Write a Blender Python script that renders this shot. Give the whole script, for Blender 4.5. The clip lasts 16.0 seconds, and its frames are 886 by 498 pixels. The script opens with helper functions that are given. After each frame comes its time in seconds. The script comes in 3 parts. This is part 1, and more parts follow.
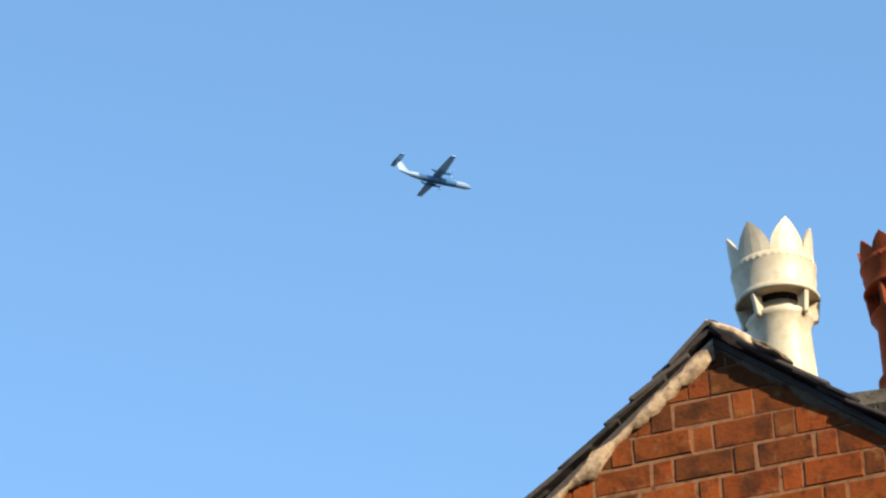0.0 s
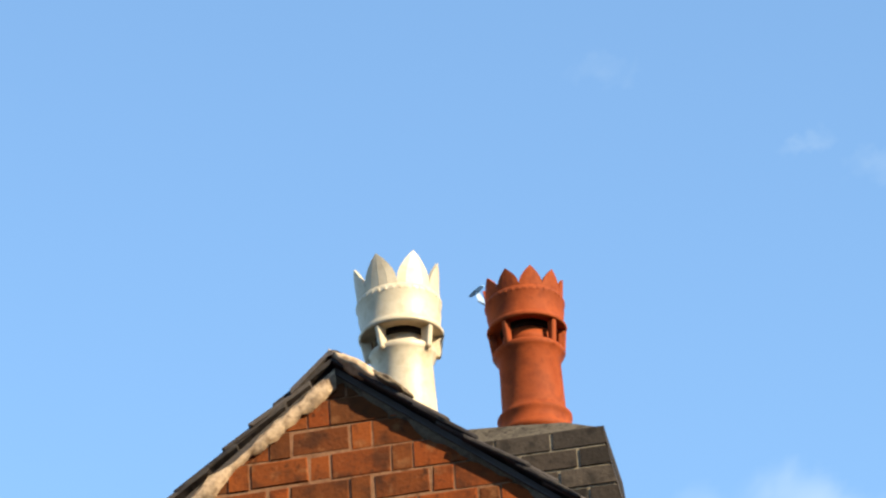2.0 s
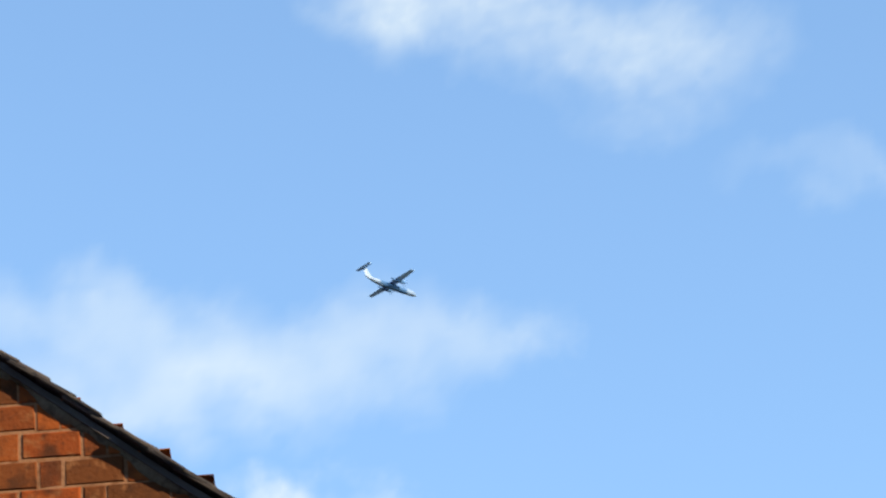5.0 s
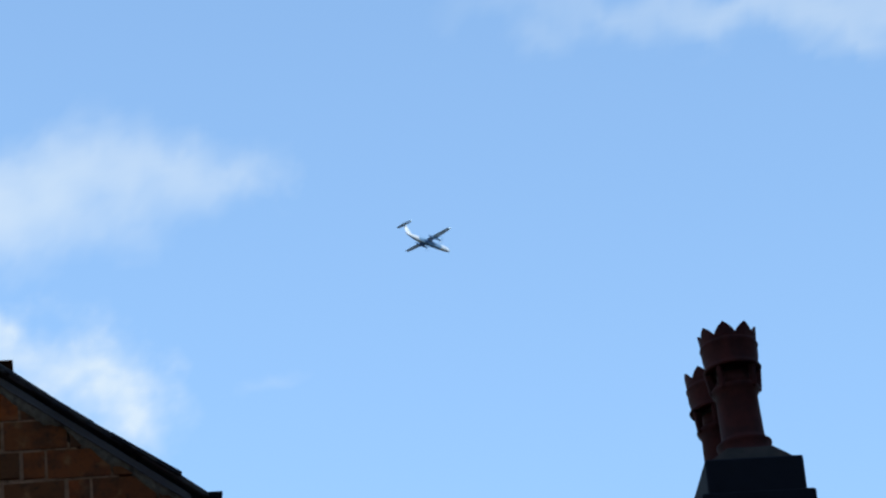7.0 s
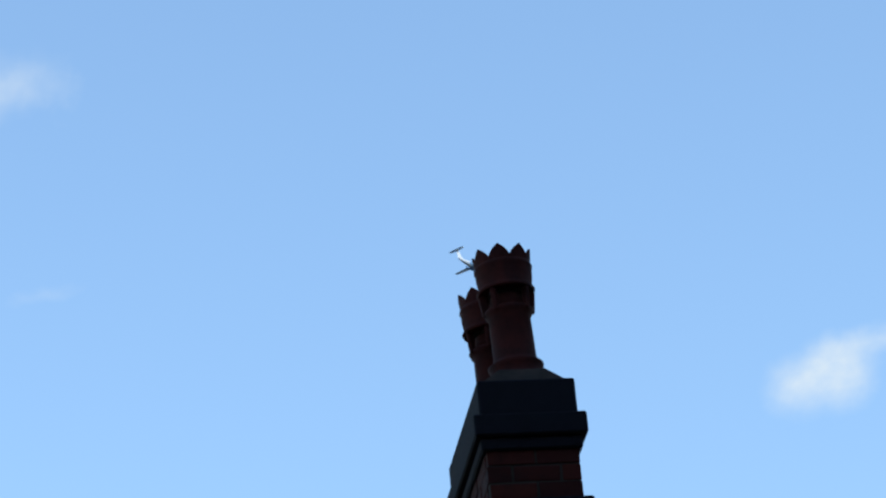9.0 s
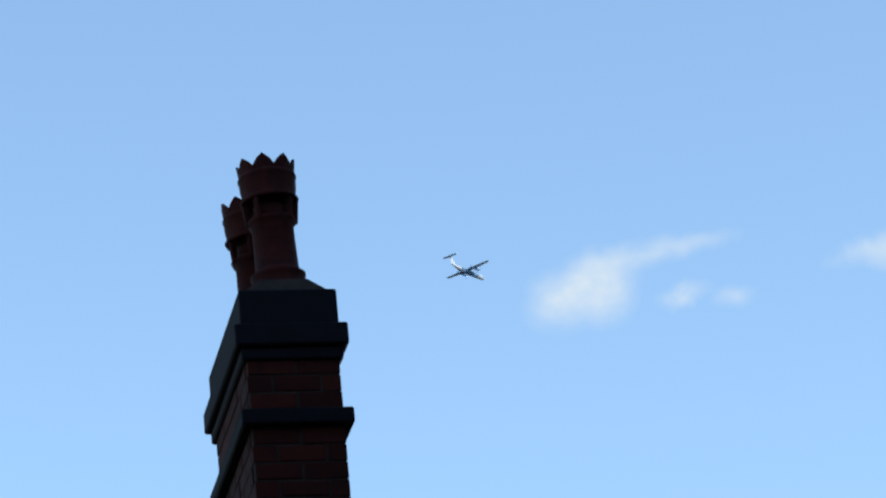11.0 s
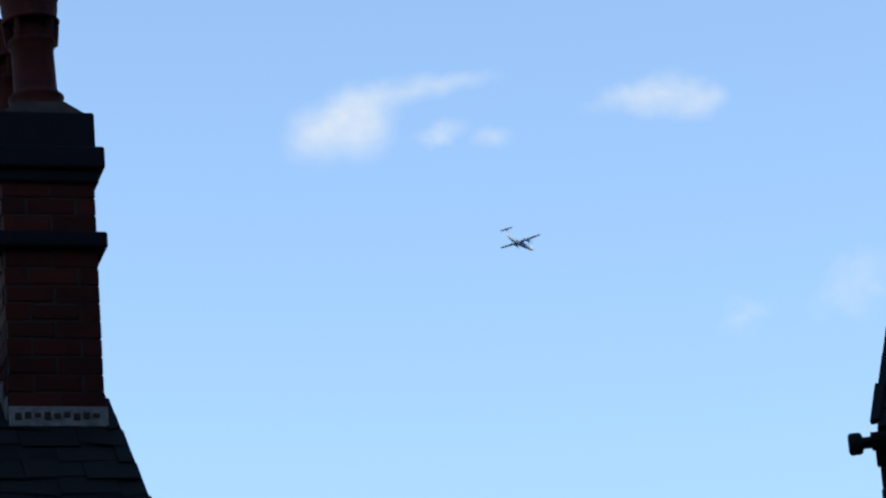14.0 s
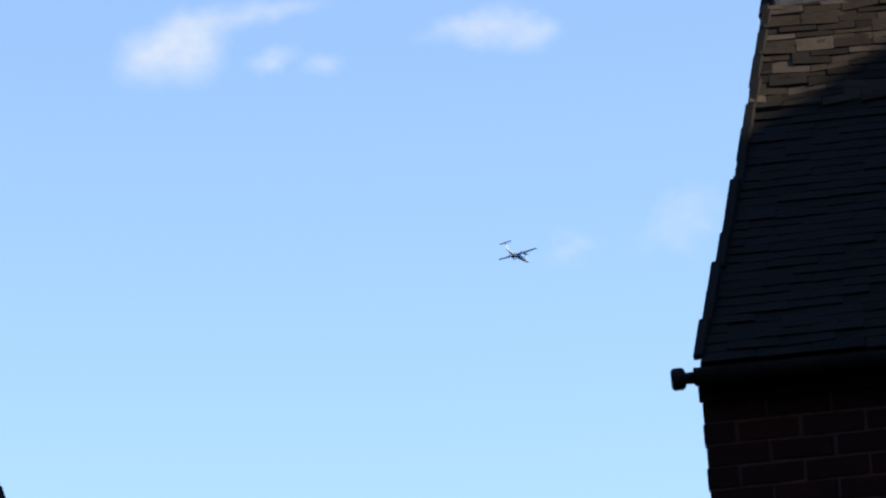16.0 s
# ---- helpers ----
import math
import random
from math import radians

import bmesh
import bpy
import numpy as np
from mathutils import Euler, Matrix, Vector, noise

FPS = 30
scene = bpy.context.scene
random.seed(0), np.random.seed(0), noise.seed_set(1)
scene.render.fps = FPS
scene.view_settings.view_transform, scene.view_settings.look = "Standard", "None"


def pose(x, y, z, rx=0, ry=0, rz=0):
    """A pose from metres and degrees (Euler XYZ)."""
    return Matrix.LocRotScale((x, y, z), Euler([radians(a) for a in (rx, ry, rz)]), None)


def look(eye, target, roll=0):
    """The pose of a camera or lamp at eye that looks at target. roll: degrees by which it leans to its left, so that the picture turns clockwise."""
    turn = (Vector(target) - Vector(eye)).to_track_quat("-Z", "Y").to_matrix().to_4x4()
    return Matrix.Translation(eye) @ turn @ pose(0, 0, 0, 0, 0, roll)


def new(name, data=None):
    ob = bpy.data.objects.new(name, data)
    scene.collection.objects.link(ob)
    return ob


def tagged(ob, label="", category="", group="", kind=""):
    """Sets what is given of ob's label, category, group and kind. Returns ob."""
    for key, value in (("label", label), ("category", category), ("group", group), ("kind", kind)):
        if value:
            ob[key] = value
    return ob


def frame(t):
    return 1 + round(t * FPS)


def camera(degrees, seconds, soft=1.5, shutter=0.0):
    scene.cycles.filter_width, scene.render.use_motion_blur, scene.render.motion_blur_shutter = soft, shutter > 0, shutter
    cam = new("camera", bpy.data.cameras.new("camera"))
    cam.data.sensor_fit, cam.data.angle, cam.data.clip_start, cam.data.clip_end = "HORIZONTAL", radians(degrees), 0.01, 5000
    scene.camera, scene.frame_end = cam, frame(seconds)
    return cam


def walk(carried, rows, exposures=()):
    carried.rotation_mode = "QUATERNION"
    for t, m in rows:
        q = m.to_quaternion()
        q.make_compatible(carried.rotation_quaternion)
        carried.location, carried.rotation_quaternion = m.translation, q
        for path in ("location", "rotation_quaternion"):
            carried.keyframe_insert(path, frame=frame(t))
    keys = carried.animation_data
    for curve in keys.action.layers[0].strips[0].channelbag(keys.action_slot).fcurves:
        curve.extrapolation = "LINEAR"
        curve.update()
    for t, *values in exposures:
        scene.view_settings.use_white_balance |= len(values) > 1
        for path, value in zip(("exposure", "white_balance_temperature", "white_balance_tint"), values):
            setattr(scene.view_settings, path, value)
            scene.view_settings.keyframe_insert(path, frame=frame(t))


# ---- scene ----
# ---------------------------------------------------------------- camera
EYE = (0, 0, 1.6)
# seconds, tilt up, lean, heading (clockwise from +y), degrees; held in the hand at one spot
PATH = [
    (0, 31.27, -3.50, -7.42), (0.5, 31.46, -3.04, -5.14), (1, 31.81, -2.96, -5.09), (1.5, 31.43, -3.20, -3.60),
    (2, 31.31, -3.66, -1.49), (2.5, 30.74, -3.82, 0.00), (3, 30.17, -3.97, 1.84), (3.5, 29.65, -3.98, 3.28),
    (4, 28.98, -4.25, 5.23), (4.5, 27.97, -4.44, 6.57), (4.7, 27.92, -4.61, 7.64), (6.8, 25.40, -5.19, 12.32),
    (7, 25.24, -5.31, 13.04), (7.5, 25.28, -5.16, 14.12), (8, 24.55, -5.20, 14.87), (8.5, 24.79, -5.14, 16.12),
    (9, 23.85, -5.39, 16.26), (9.2, 23.71, -5.28, 16.94), (11.3, 21.78, -5.23, 20.02), (11.5, 21.38, -4.97, 20.38),
    (12, 21.00, -5.23, 21.03), (12.5, 20.89, -4.61, 21.67), (13, 20.52, -4.74, 21.91), (13.5, 20.48, -4.66, 22.85),
    (14, 19.80, -4.42, 22.93), (14.5, 19.61, -4.32, 23.83), (15, 19.25, -4.88, 24.68), (15.5, 19.12, -4.75, 25.32),
    (16, 18.66, -3.91, 25.33),
]
cam = camera(12, 16.0, soft=2.3)
walk(cam, [(t, pose(*EYE, 90 + up, 0, -head) @ pose(0, 0, 0, 0, 0, lean)) for t, up, lean, head in PATH],
     exposures=[(0, 1.33, 5900, -1), (0.5, 1.48, 6050, -1), (1, 1.50, 6050, -1), (2.5, 1.53, 6230, 1), (3, 1.45, 6230, 0), (4, 1.47, 6280, 3), (8, 1.37, 6330, 5), (12, 1.33, 6560, 5.5), (16, 1.37, 6420, 12)])

# ---------------------------------------------------------------- light
SUN_HEADING, SUN_HEIGHT = 127, 27.5
world = bpy.data.worlds.new("sky")
scene.world = world
world.use_nodes = True
sky = world.node_tree.nodes.new("ShaderNodeTexSky")
sky.sky_type, sky.sun_disc = "NISHITA", False
sky.sun_elevation, sky.sun_rotation = radians(SUN_HEIGHT), radians(SUN_HEADING)
sky.air_density, sky.dust_density, sky.ozone_density = 1.0, 0.1, 2.0
backing = world.node_tree.nodes["Background"]
backing.inputs["Strength"].default_value = 0.11
world.node_tree.links.new(sky.outputs[0], backing.inputs["Color"])
lamp = bpy.data.lights.new("sun", "SUN")
lamp.energy, lamp.angle, lamp.color = 4.3, radians(0.5), (1.0, 0.80, 0.56)
sun = new("sun", lamp)
a, b = radians(SUN_HEADING), radians(SUN_HEIGHT)
sun.matrix_world = look((math.sin(a) * math.cos(b) * 50, math.cos(a) * math.cos(b) * 50, math.sin(b) * 50), (0, 0, 0))


# ---------------------------------------------------------------- materials
def material(name, ramp, rough=0.8, metal=0.0, grain=60.0, stain=4.0, stain_mix=0.35, bump=0.3, by="none", dirt=(0.03, 0.028, 0.025), smear=None):
    """ramp: colours spread over the pieces (by object or island) or over a noise; stains at a coarse scale, grain at a fine one."""
    m = bpy.data.materials.new(name)
    m.use_nodes = True
    nt = m.node_tree
    nodes, link = nt.nodes, nt.links.new
    bsdf = nodes["Principled BSDF"]
    bsdf.inputs["Roughness"].default_value, bsdf.inputs["Metallic"].default_value = rough, metal
    bsdf.inputs["Specular IOR Level"].default_value = 0.5 if rough < 0.7 else 0.12
    co = nodes.new("ShaderNodeTexCoord")
    geo = nodes.new("ShaderNodeNewGeometry")
    def noise_node(scale, detail):
        n = nodes.new("ShaderNodeTexNoise")
        n.inputs["Scale"].default_value, n.inputs["Detail"].default_value = scale, detail
        link(geo.outputs["Position"], n.inputs["Vector"])
        return n
    coarse, fine = noise_node(stain, 5), noise_node(grain, 6)
    cr = nodes.new("ShaderNodeValToRGB")
    e = cr.color_ramp.elements
    while len(e) < len(ramp):
        e.new(0.5)
    for i, c in enumerate(ramp):
        e[i].position, e[i].color = i / max(1, len(ramp) - 1), (*c, 1)
    if by == "object":
        link(nodes.new("ShaderNodeObjectInfo").outputs["Random"], cr.inputs[0])
    elif by == "island":
        link(geo.outputs["Random Per Island"], cr.inputs[0])
    else:
        mid = noise_node(stain * 2.7, 4)
        spread = nodes.new("ShaderNodeMapRange")
        spread.inputs["From Min"].default_value, spread.inputs["From Max"].default_value = 0.3, 0.7
        link(mid.outputs["Fac"], spread.inputs["Value"])
        link(spread.outputs[0], cr.inputs[0])
    def mix(fac_socket, lo, hi, amount, a_socket, colour):
        mr = nodes.new("ShaderNodeMapRange")
        mr.inputs["From Min"].default_value, mr.inputs["From Max"].default_value, mr.inputs["To Max"].default_value = lo, hi, amount
        link(fac_socket, mr.inputs["Value"])
        mx = nodes.new("ShaderNodeMix")
        mx.data_type = "RGBA"
        link(mr.outputs[0], mx.inputs["Factor"])
        link(a_socket, mx.inputs["A"])
        mx.inputs["B"].default_value = (*colour, 1)
        return mx.outputs["Result"]
    c = mix(coarse.outputs["Fac"], 0.5, 0.75, stain_mix, cr.outputs["Color"], dirt)
    c = mix(fine.outputs["Fac"], 0.55, 0.8, stain_mix * 0.7, c, dirt)
    if smear:
        c = mix(noise_node(17, 4).outputs["Fac"], 0.58, 0.72, 0.7, c, smear)
        c = mix(noise_node(29, 3).outputs["Fac"], 0.60, 0.74, 0.75, c, dirt)
        c = mix(noise_node(6.5, 4).outputs["Fac"], 0.54, 0.66, 0.6, c, dirt)
    link(c, bsdf.inputs["Base Color"])
    if bump:
        bp = nodes.new("ShaderNodeBump")
        bp.inputs["Strength"].default_value, bp.inputs["Distance"].default_value = bump, 0.006
        link(fine.outputs["Fac"], bp.inputs["Height"])
        link(bp.outputs[0], bsdf.inputs["Normal"])
    return m


BRICK = material("red_brick", [(0.215, 0.046, 0.0083), (0.135, 0.035, 0.0077), (0.235, 0.056, 0.0105), (0.075, 0.026, 0.0077), (0.205, 0.042, 0.0077), (0.100, 0.032, 0.0087)], 0.88, grain=70, stain=13, stain_mix=0.7, bump=0.5, by="object", dirt=(0.0327, 0.0129, 0.006), smear=(0.1961, 0.0804, 0.0302))
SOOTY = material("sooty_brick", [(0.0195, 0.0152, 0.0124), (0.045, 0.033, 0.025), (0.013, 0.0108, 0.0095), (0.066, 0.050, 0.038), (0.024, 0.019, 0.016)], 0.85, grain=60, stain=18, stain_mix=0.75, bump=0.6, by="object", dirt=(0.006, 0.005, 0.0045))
# Sooty brick again, its colour lowered to hold the tall stack's shade.
SHADED_SOOTY = material("shaded_sooty_brick", [(0.0050, 0.0054, 0.0085), (0.0080, 0.0078, 0.0110), (0.0036, 0.0040, 0.0068)], 0.9, grain=80, stain=8, by="object", dirt=(0.0027, 0.0029, 0.0042))
# Brick and mortar of the third house, coloured dark to stand for shade.
SHADED_BRICK = material("shaded_dark_brick", [(0.0211, 0.0064, 0.0054), (0.0144, 0.005, 0.0046), (0.0288, 0.0077, 0.0061)], 0.9, grain=80, stain=7, stain_mix=0.6, by="object", dirt=(0.0077, 0.0035, 0.0038))
DIM_JOINT = material("shade_dimmed_mortar", [(0.048, 0.023, 0.0202), (0.068, 0.0333, 0.0282)], 0.95, grain=120, stain=6)
# Weathered red brick with the shadow on both shafts put into its colour.
SHADED_OLD_BRICK = material("shaded_weathered_brick", [(0.0398, 0.0075, 0.0051), (0.0265, 0.006, 0.0044), (0.0477, 0.0093, 0.0058)], 0.9, grain=80, stain=7, stain_mix=0.6, by="object", dirt=(0.0096, 0.0041, 0.0036))
MORTAR = material("lime_mortar", [(0.180, 0.082, 0.038), (0.235, 0.118, 0.062), (0.120, 0.050, 0.022)], 0.95, grain=120, stain=9, stain_mix=0.6, dirt=(0.06, 0.024, 0.010))
SOOTY_CEMENT = material("sooty_cement", [(0.060, 0.048, 0.036), (0.095, 0.078, 0.060), (0.030, 0.024, 0.018)], 0.92, grain=60, stain=14, stain_mix=0.6, bump=0.6, dirt=(0.018, 0.014, 0.011))
SOOTY_MORTAR = material("sooty_mortar", [(0.1622, 0.1304, 0.0928), (0.2246, 0.1838, 0.131), (0.0749, 0.0593, 0.0437)], 0.95, grain=120, stain=6)
# Mortar colour sunk so joints disappear as they would in shade.
SHADED_JOINT = material("shaded_dark_mortar", [(0.0224, 0.0166, 0.0134), (0.0352, 0.0256, 0.0205)], 0.95, grain=120, stain=6)
# Duller fillet: shade on the right verge bed, dirt at the ridge end.
SHADED_DIRTY_FILLET = material("shaded_dirty_mortar", [(0.1198, 0.0874, 0.0574), (0.1597, 0.1198, 0.0799), (0.0749, 0.0549, 0.0399)], 0.92, grain=70, stain=12, dirt=(0.03, 0.0225, 0.0175))
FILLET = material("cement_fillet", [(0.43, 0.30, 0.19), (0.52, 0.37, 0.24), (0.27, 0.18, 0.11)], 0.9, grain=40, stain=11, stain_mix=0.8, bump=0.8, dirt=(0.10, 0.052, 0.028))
BUFF = material("buff_glazed_clay", [(0.46, 0.37, 0.25), (0.52, 0.43, 0.30), (0.40, 0.31, 0.20)], 0.5, grain=50, stain=5, stain_mix=0.3, bump=0.15, dirt=(0.20, 0.14, 0.08))
TERRACOTTA = material("terracotta", [(0.205, 0.038, 0.0085), (0.235, 0.047, 0.0110), (0.160, 0.030, 0.0075)], 0.7, grain=60, stain=6, stain_mix=0.4, bump=0.2, dirt=(0.0403, 0.0129, 0.0065))
# Terracotta for the far pots, with their shade mixed into the clay colour.
SHADED_TERRACOTTA = material("shaded_terracotta", [(0.042, 0.0080, 0.0058), (0.027, 0.0056, 0.0046)], 0.85, grain=60, stain=6, stain_mix=0.6, dirt=(0.0042, 0.0024, 0.0024))
TILE = material("dark_clay_tile", [(0.018, 0.016, 0.018), (0.048, 0.040, 0.038), (0.012, 0.011, 0.014), (0.085, 0.070, 0.064), (0.026, 0.021, 0.022)], 0.85, grain=45, stain=16, stain_mix=0.75, bump=0.6, by="object", dirt=(0.075, 0.062, 0.050))
# Slate taken near black, since these roofs lie in shade.
SLATE = material("shaded_blue_slate", [(0.0039, 0.0043, 0.0055), (0.0062, 0.0062, 0.0074), (0.0027, 0.0031, 0.0039)], 0.85, grain=60, stain=6, by="object", dirt=(0.0047, 0.0047, 0.0051))
# Paler slates that carry the sunlight on the steep roof's upper courses.
SUNLIT_SLATE = material("sunlit_stone_slate", [(0.0065, 0.0056, 0.0046), (0.024, 0.019, 0.014), (0.003, 0.0027, 0.0027), (0.012, 0.0095, 0.0075), (0.050, 0.042, 0.034)], 0.95, grain=50, stain=9, stain_mix=0.6, bump=0.6, by="object", dirt=(0.003, 0.0025, 0.0025))
LEAD = material("lead_flashing", [(0.098, 0.095, 0.092), (0.170, 0.160, 0.152)], 0.75, grain=60, stain=10, stain_mix=0.5)
BLACK = material("black_gutter_paint", [(0.008, 0.008, 0.009), (0.013, 0.013, 0.014)], 0.85, stain_mix=0.1, bump=0.05)
# Soot inside the flue; painted shade on the gallery band.
SOOT_SHADE = material("flue_soot_and_shade", [(0.01, 0.009, 0.009), (0.02, 0.018, 0.017)], 1.0)
AIR_WHITE = material("white_aircraft_paint", [(0.145, 0.215, 0.345), (0.135, 0.200, 0.325)], 0.5, grain=1.0, stain=0.2, stain_mix=0.05, bump=0)
# Grey paint lifted towards blue, so it carries the haze of distance.
AIR_HAZED = material("hazed_aircraft_paint", [(0.33, 0.56, 0.90), (0.30, 0.52, 0.85)], 0.6, grain=1.0, stain=0.2, stain_mix=0.05, bump=0)
AIR_NAVY = material("navy_aircraft_paint", [(0.045, 0.11, 0.25), (0.04, 0.10, 0.23)], 0.7, grain=1.0, stain=0.2, stain_mix=0.05, bump=0)
FEATHER = material("grey_feathers", [(0.2, 0.24, 0.3), (0.26, 0.29, 0.34)], 0.9, bump=0)
ASPHALT = material("asphalt", [(0.045, 0.045, 0.048), (0.06, 0.058, 0.056)], 0.9, grain=40, stain=0.6)
RENDERED = material("dark_brick_backs", [(0.07, 0.03, 0.022), (0.05, 0.024, 0.018)], 0.95, grain=20, stain=0.8)


# ---------------------------------------------------------------- mesh helpers
def part(name, bm, mat, parent, label="", at=None):
    me = bpy.data.meshes.new(name)
    bm.normal_update()
    bm.to_mesh(me)
    bm.free()
    me.materials.append(mat)
    ob = new(name, me)
    ob.parent = parent
    if at is not None:
        ob.matrix_local = at
    if label:
        tagged(ob, label)
    return ob


def piece(name, me, parent, m):
    ob = new(name, me)
    ob.parent = parent
    ob.matrix_local = m
    return ob


def empty(name, m, label="", category="", group="", kind=""):
    ob = new(name)
    ob.matrix_world = m
    return tagged(ob, label, category, group, kind)


def box(bm, x0, x1, y0, y1, z0, z1, m=None, bevel=0.0):
    verts = [bm.verts.new(v) for v in [(x0, y0, z0), (x1, y0, z0), (x1, y1, z0), (x0, y1, z0), (x0, y0, z1), (x1, y0, z1), (x1, y1, z1), (x0, y1, z1)]]
    if m is not None:
        for v in verts:
            v.co = m @ v.co
    faces = [bm.faces.new([verts[i] for i in f]) for f in [(3, 2, 1, 0), (4, 5, 6, 7), (0, 1, 5, 4), (1, 2, 6, 5), (2, 3, 7, 6), (3, 0, 4, 7)]]
    if bevel:
        edges = list({e for f in faces for e in f.edges})
        bmesh.ops.bevel(bm, geom=edges, offset=bevel, segments=1, affect="EDGES")
    return verts


def prism(bm, outline, y0, y1):
    """A plate of the outline (x, z), from depth y0 to y1."""
    lo = [bm.verts.new((x, y0, z)) for x, z in outline]
    hi = [bm.verts.new((x, y1, z)) for x, z in outline]
    n = len(outline)
    bm.faces.new(lo)
    bm.faces.new(hi[::-1])
    for i in range(n):
        bm.faces.new([lo[i], hi[i], hi[(i + 1) % n], lo[(i + 1) % n]])
    bmesh.ops.recalc_face_normals(bm, faces=bm.faces)


def lathe(bm, profile, steps=28, m=None, ends=True):
    rings = []
    for r, z in profile:
        rings.append([bm.verts.new((r * math.cos(k * math.tau / steps), r * math.sin(k * math.tau / steps), z)) for k in range(steps)])
    for p, q in zip(rings, rings[1:]):
        for k in range(steps):
            f = bm.faces.new([p[k], p[(k + 1) % steps], q[(k + 1) % steps], q[k]])
            f.smooth = True
    if ends:
        bm.faces.new(rings[0][::-1])
        bm.faces.new(rings[-1])
    if m is not None:
        for ring in rings:
            for v in ring:
                v.co = m @ v.co
    return rings


def mesh_of(name, bm, mat):
    me = bpy.data.meshes.new(name)
    bm.normal_update()
    bm.to_mesh(me)
    bm.free()
    me.materials.append(mat)
    return me


def brick_meshes(length, high, deep, mat, count=3):
    """A few slightly uneven bricks, centred, with worn arrises."""
    rnd = random.Random(5)
    out = []
    for k in range(count):
        bm = bmesh.new()
        box(bm, -length / 2, length / 2, -deep / 2, deep / 2, -high / 2, high / 2)
        front = [e for e in bm.edges if all(v.co.y < 0 for v in e.verts)]
        bmesh.ops.bevel(bm, geom=front, offset=0.002 + 0.0015 * k, segments=1, affect="EDGES")
        for v in bm.verts:
            v.co += Vector((rnd.uniform(-1, 1), rnd.uniform(-0.4, 0.4), rnd.uniform(-1, 1))) * 0.0022
        out.append(mesh_of("brick", bm, mat))
    return out


def lay_bricks(parent, x0, x1, z0, z1, face_y, pitch, course, x_ref, z_ref, mat, deep=0.09, joint=0.010, turn=None, seed=1):
    """Bricks in stretcher bond over a wall's face."""
    rnd = random.Random(seed)
    shared = brick_meshes(pitch - joint, course - joint, deep, mat)
    k0, k1 = math.floor((z0 - z_ref) / course), math.ceil((z1 - z_ref) / course)
    for k in range(k0, k1):
        zc = z_ref + (k + 0.5) * course
        shift = (k % 2) * 0.5 * pitch
        for i in range(math.floor((x0 - x_ref - shift) / pitch) - 1, math.ceil((x1 - x_ref - shift) / pitch) + 1):
            a = max(x_ref + shift + i * pitch + joint / 2, x0)
            b = min(x_ref + shift + (i + 1) * pitch - joint / 2, x1)
            lo, hi = max(zc - course / 2 + joint / 2, z0), min(zc + course / 2 - joint / 2, z1)
            if b - a < 0.02 or hi - lo < 0.02:
                continue
            push = rnd.uniform(-0.0015, 0.002)
            tilt = pose(0, 0, 0, rnd.uniform(-0.5, 0.5), rnd.uniform(-0.7, 0.7), rnd.uniform(-0.25, 0.25))
            if b - a > pitch - joint - 0.002 and hi - lo > course - joint - 0.002:
                m = pose((a + b) / 2, face_y + deep / 2 + push, zc) @ tilt
                piece("brick", rnd.choice(shared), parent, ((turn @ m) if turn else m) @ Matrix.Diagonal((rnd.uniform(0.965, 1.01), 1, rnd.uniform(0.93, 1.02), 1)))
                continue
            bm = bmesh.new()
            prism(bm, [(a, lo), (b, lo), (b, hi), (a, hi)], face_y + push, face_y + deep)
            piece("brick", mesh_of("brick", bm, mat), parent, turn if turn else Matrix())


def lay_rat_trap(parent, x0, x1, z0, z1, face_y, long, short, course, x_ref, z_ref, mat, roof, deep=0.09, joint=0.010, seed=1):
    """Bricks on edge in rat-trap bond: stretchers and narrow headers by turns, each header over the middle of a stretcher."""
    rnd = random.Random(seed)
    shared = {long: brick_meshes(long - joint, course - joint, deep, mat, 4), short: brick_meshes(short - joint, course - joint, deep, mat, 2)}
    period = long + short
    for k in range(math.floor((z0 - z_ref) / course), math.ceil((z1 - z_ref) / course)):
        lo, hi = z_ref + k * course + joint / 2, z_ref + (k + 1) * course - joint / 2
        start = x_ref + (period / 2 if k % 2 else 0) + rnd.uniform(-0.012, 0.012)
        for i in range(math.floor((x0 - start) / period) - 1, math.ceil((x1 - start) / period) + 1):
            for at_x, wide in ((start + i * period, long), (start + i * period + long, short)):
                a, b = max(at_x + joint / 2, x0), min(at_x + wide - joint / 2, x1)
                if b - a < 0.02 or max(roof(a), roof(b), roof((a + b) / 2)) < lo + 0.01:
                    continue
                push = rnd.uniform(-0.003, 0.002)
                if min(roof(a), roof(b)) >= hi and b - a > wide - joint - 0.002:
                    m = pose((a + b) / 2, face_y + deep / 2 + push, (lo + hi) / 2) @ pose(0, 0, 0, rnd.uniform(-0.5, 0.5), rnd.uniform(-0.9, 0.9), rnd.uniform(-0.3, 0.3))
                    piece("brick", rnd.choice(shared[wide]), parent, m @ Matrix.Diagonal((rnd.uniform(0.955, 1.015), 1, rnd.uniform(0.92, 1.03), 1)))
                    continue
                bm = bmesh.new()
                tops = [(a + (b - a) * j / 6, max(lo + 0.004, min(hi, roof(a + (b - a) * j / 6)))) for j in range(7)]
                prism(bm, [(a, lo), (b, lo)] + tops[::-1], face_y + push, face_y + deep)
                piece("brick", mesh_of("brick", bm, mat), parent, Matrix())


# ---------------------------------------------------------------- ground, and houses added out of view to cast shade
bm = bmesh.new()
box(bm, -3000, 3000, -3000, 3000, -0.4, 0.0)
ground = part("ground", bm, ASPHALT, None)
tagged(ground, "dark grey asphalt street reaching out of sight", "ground", kind="structure")


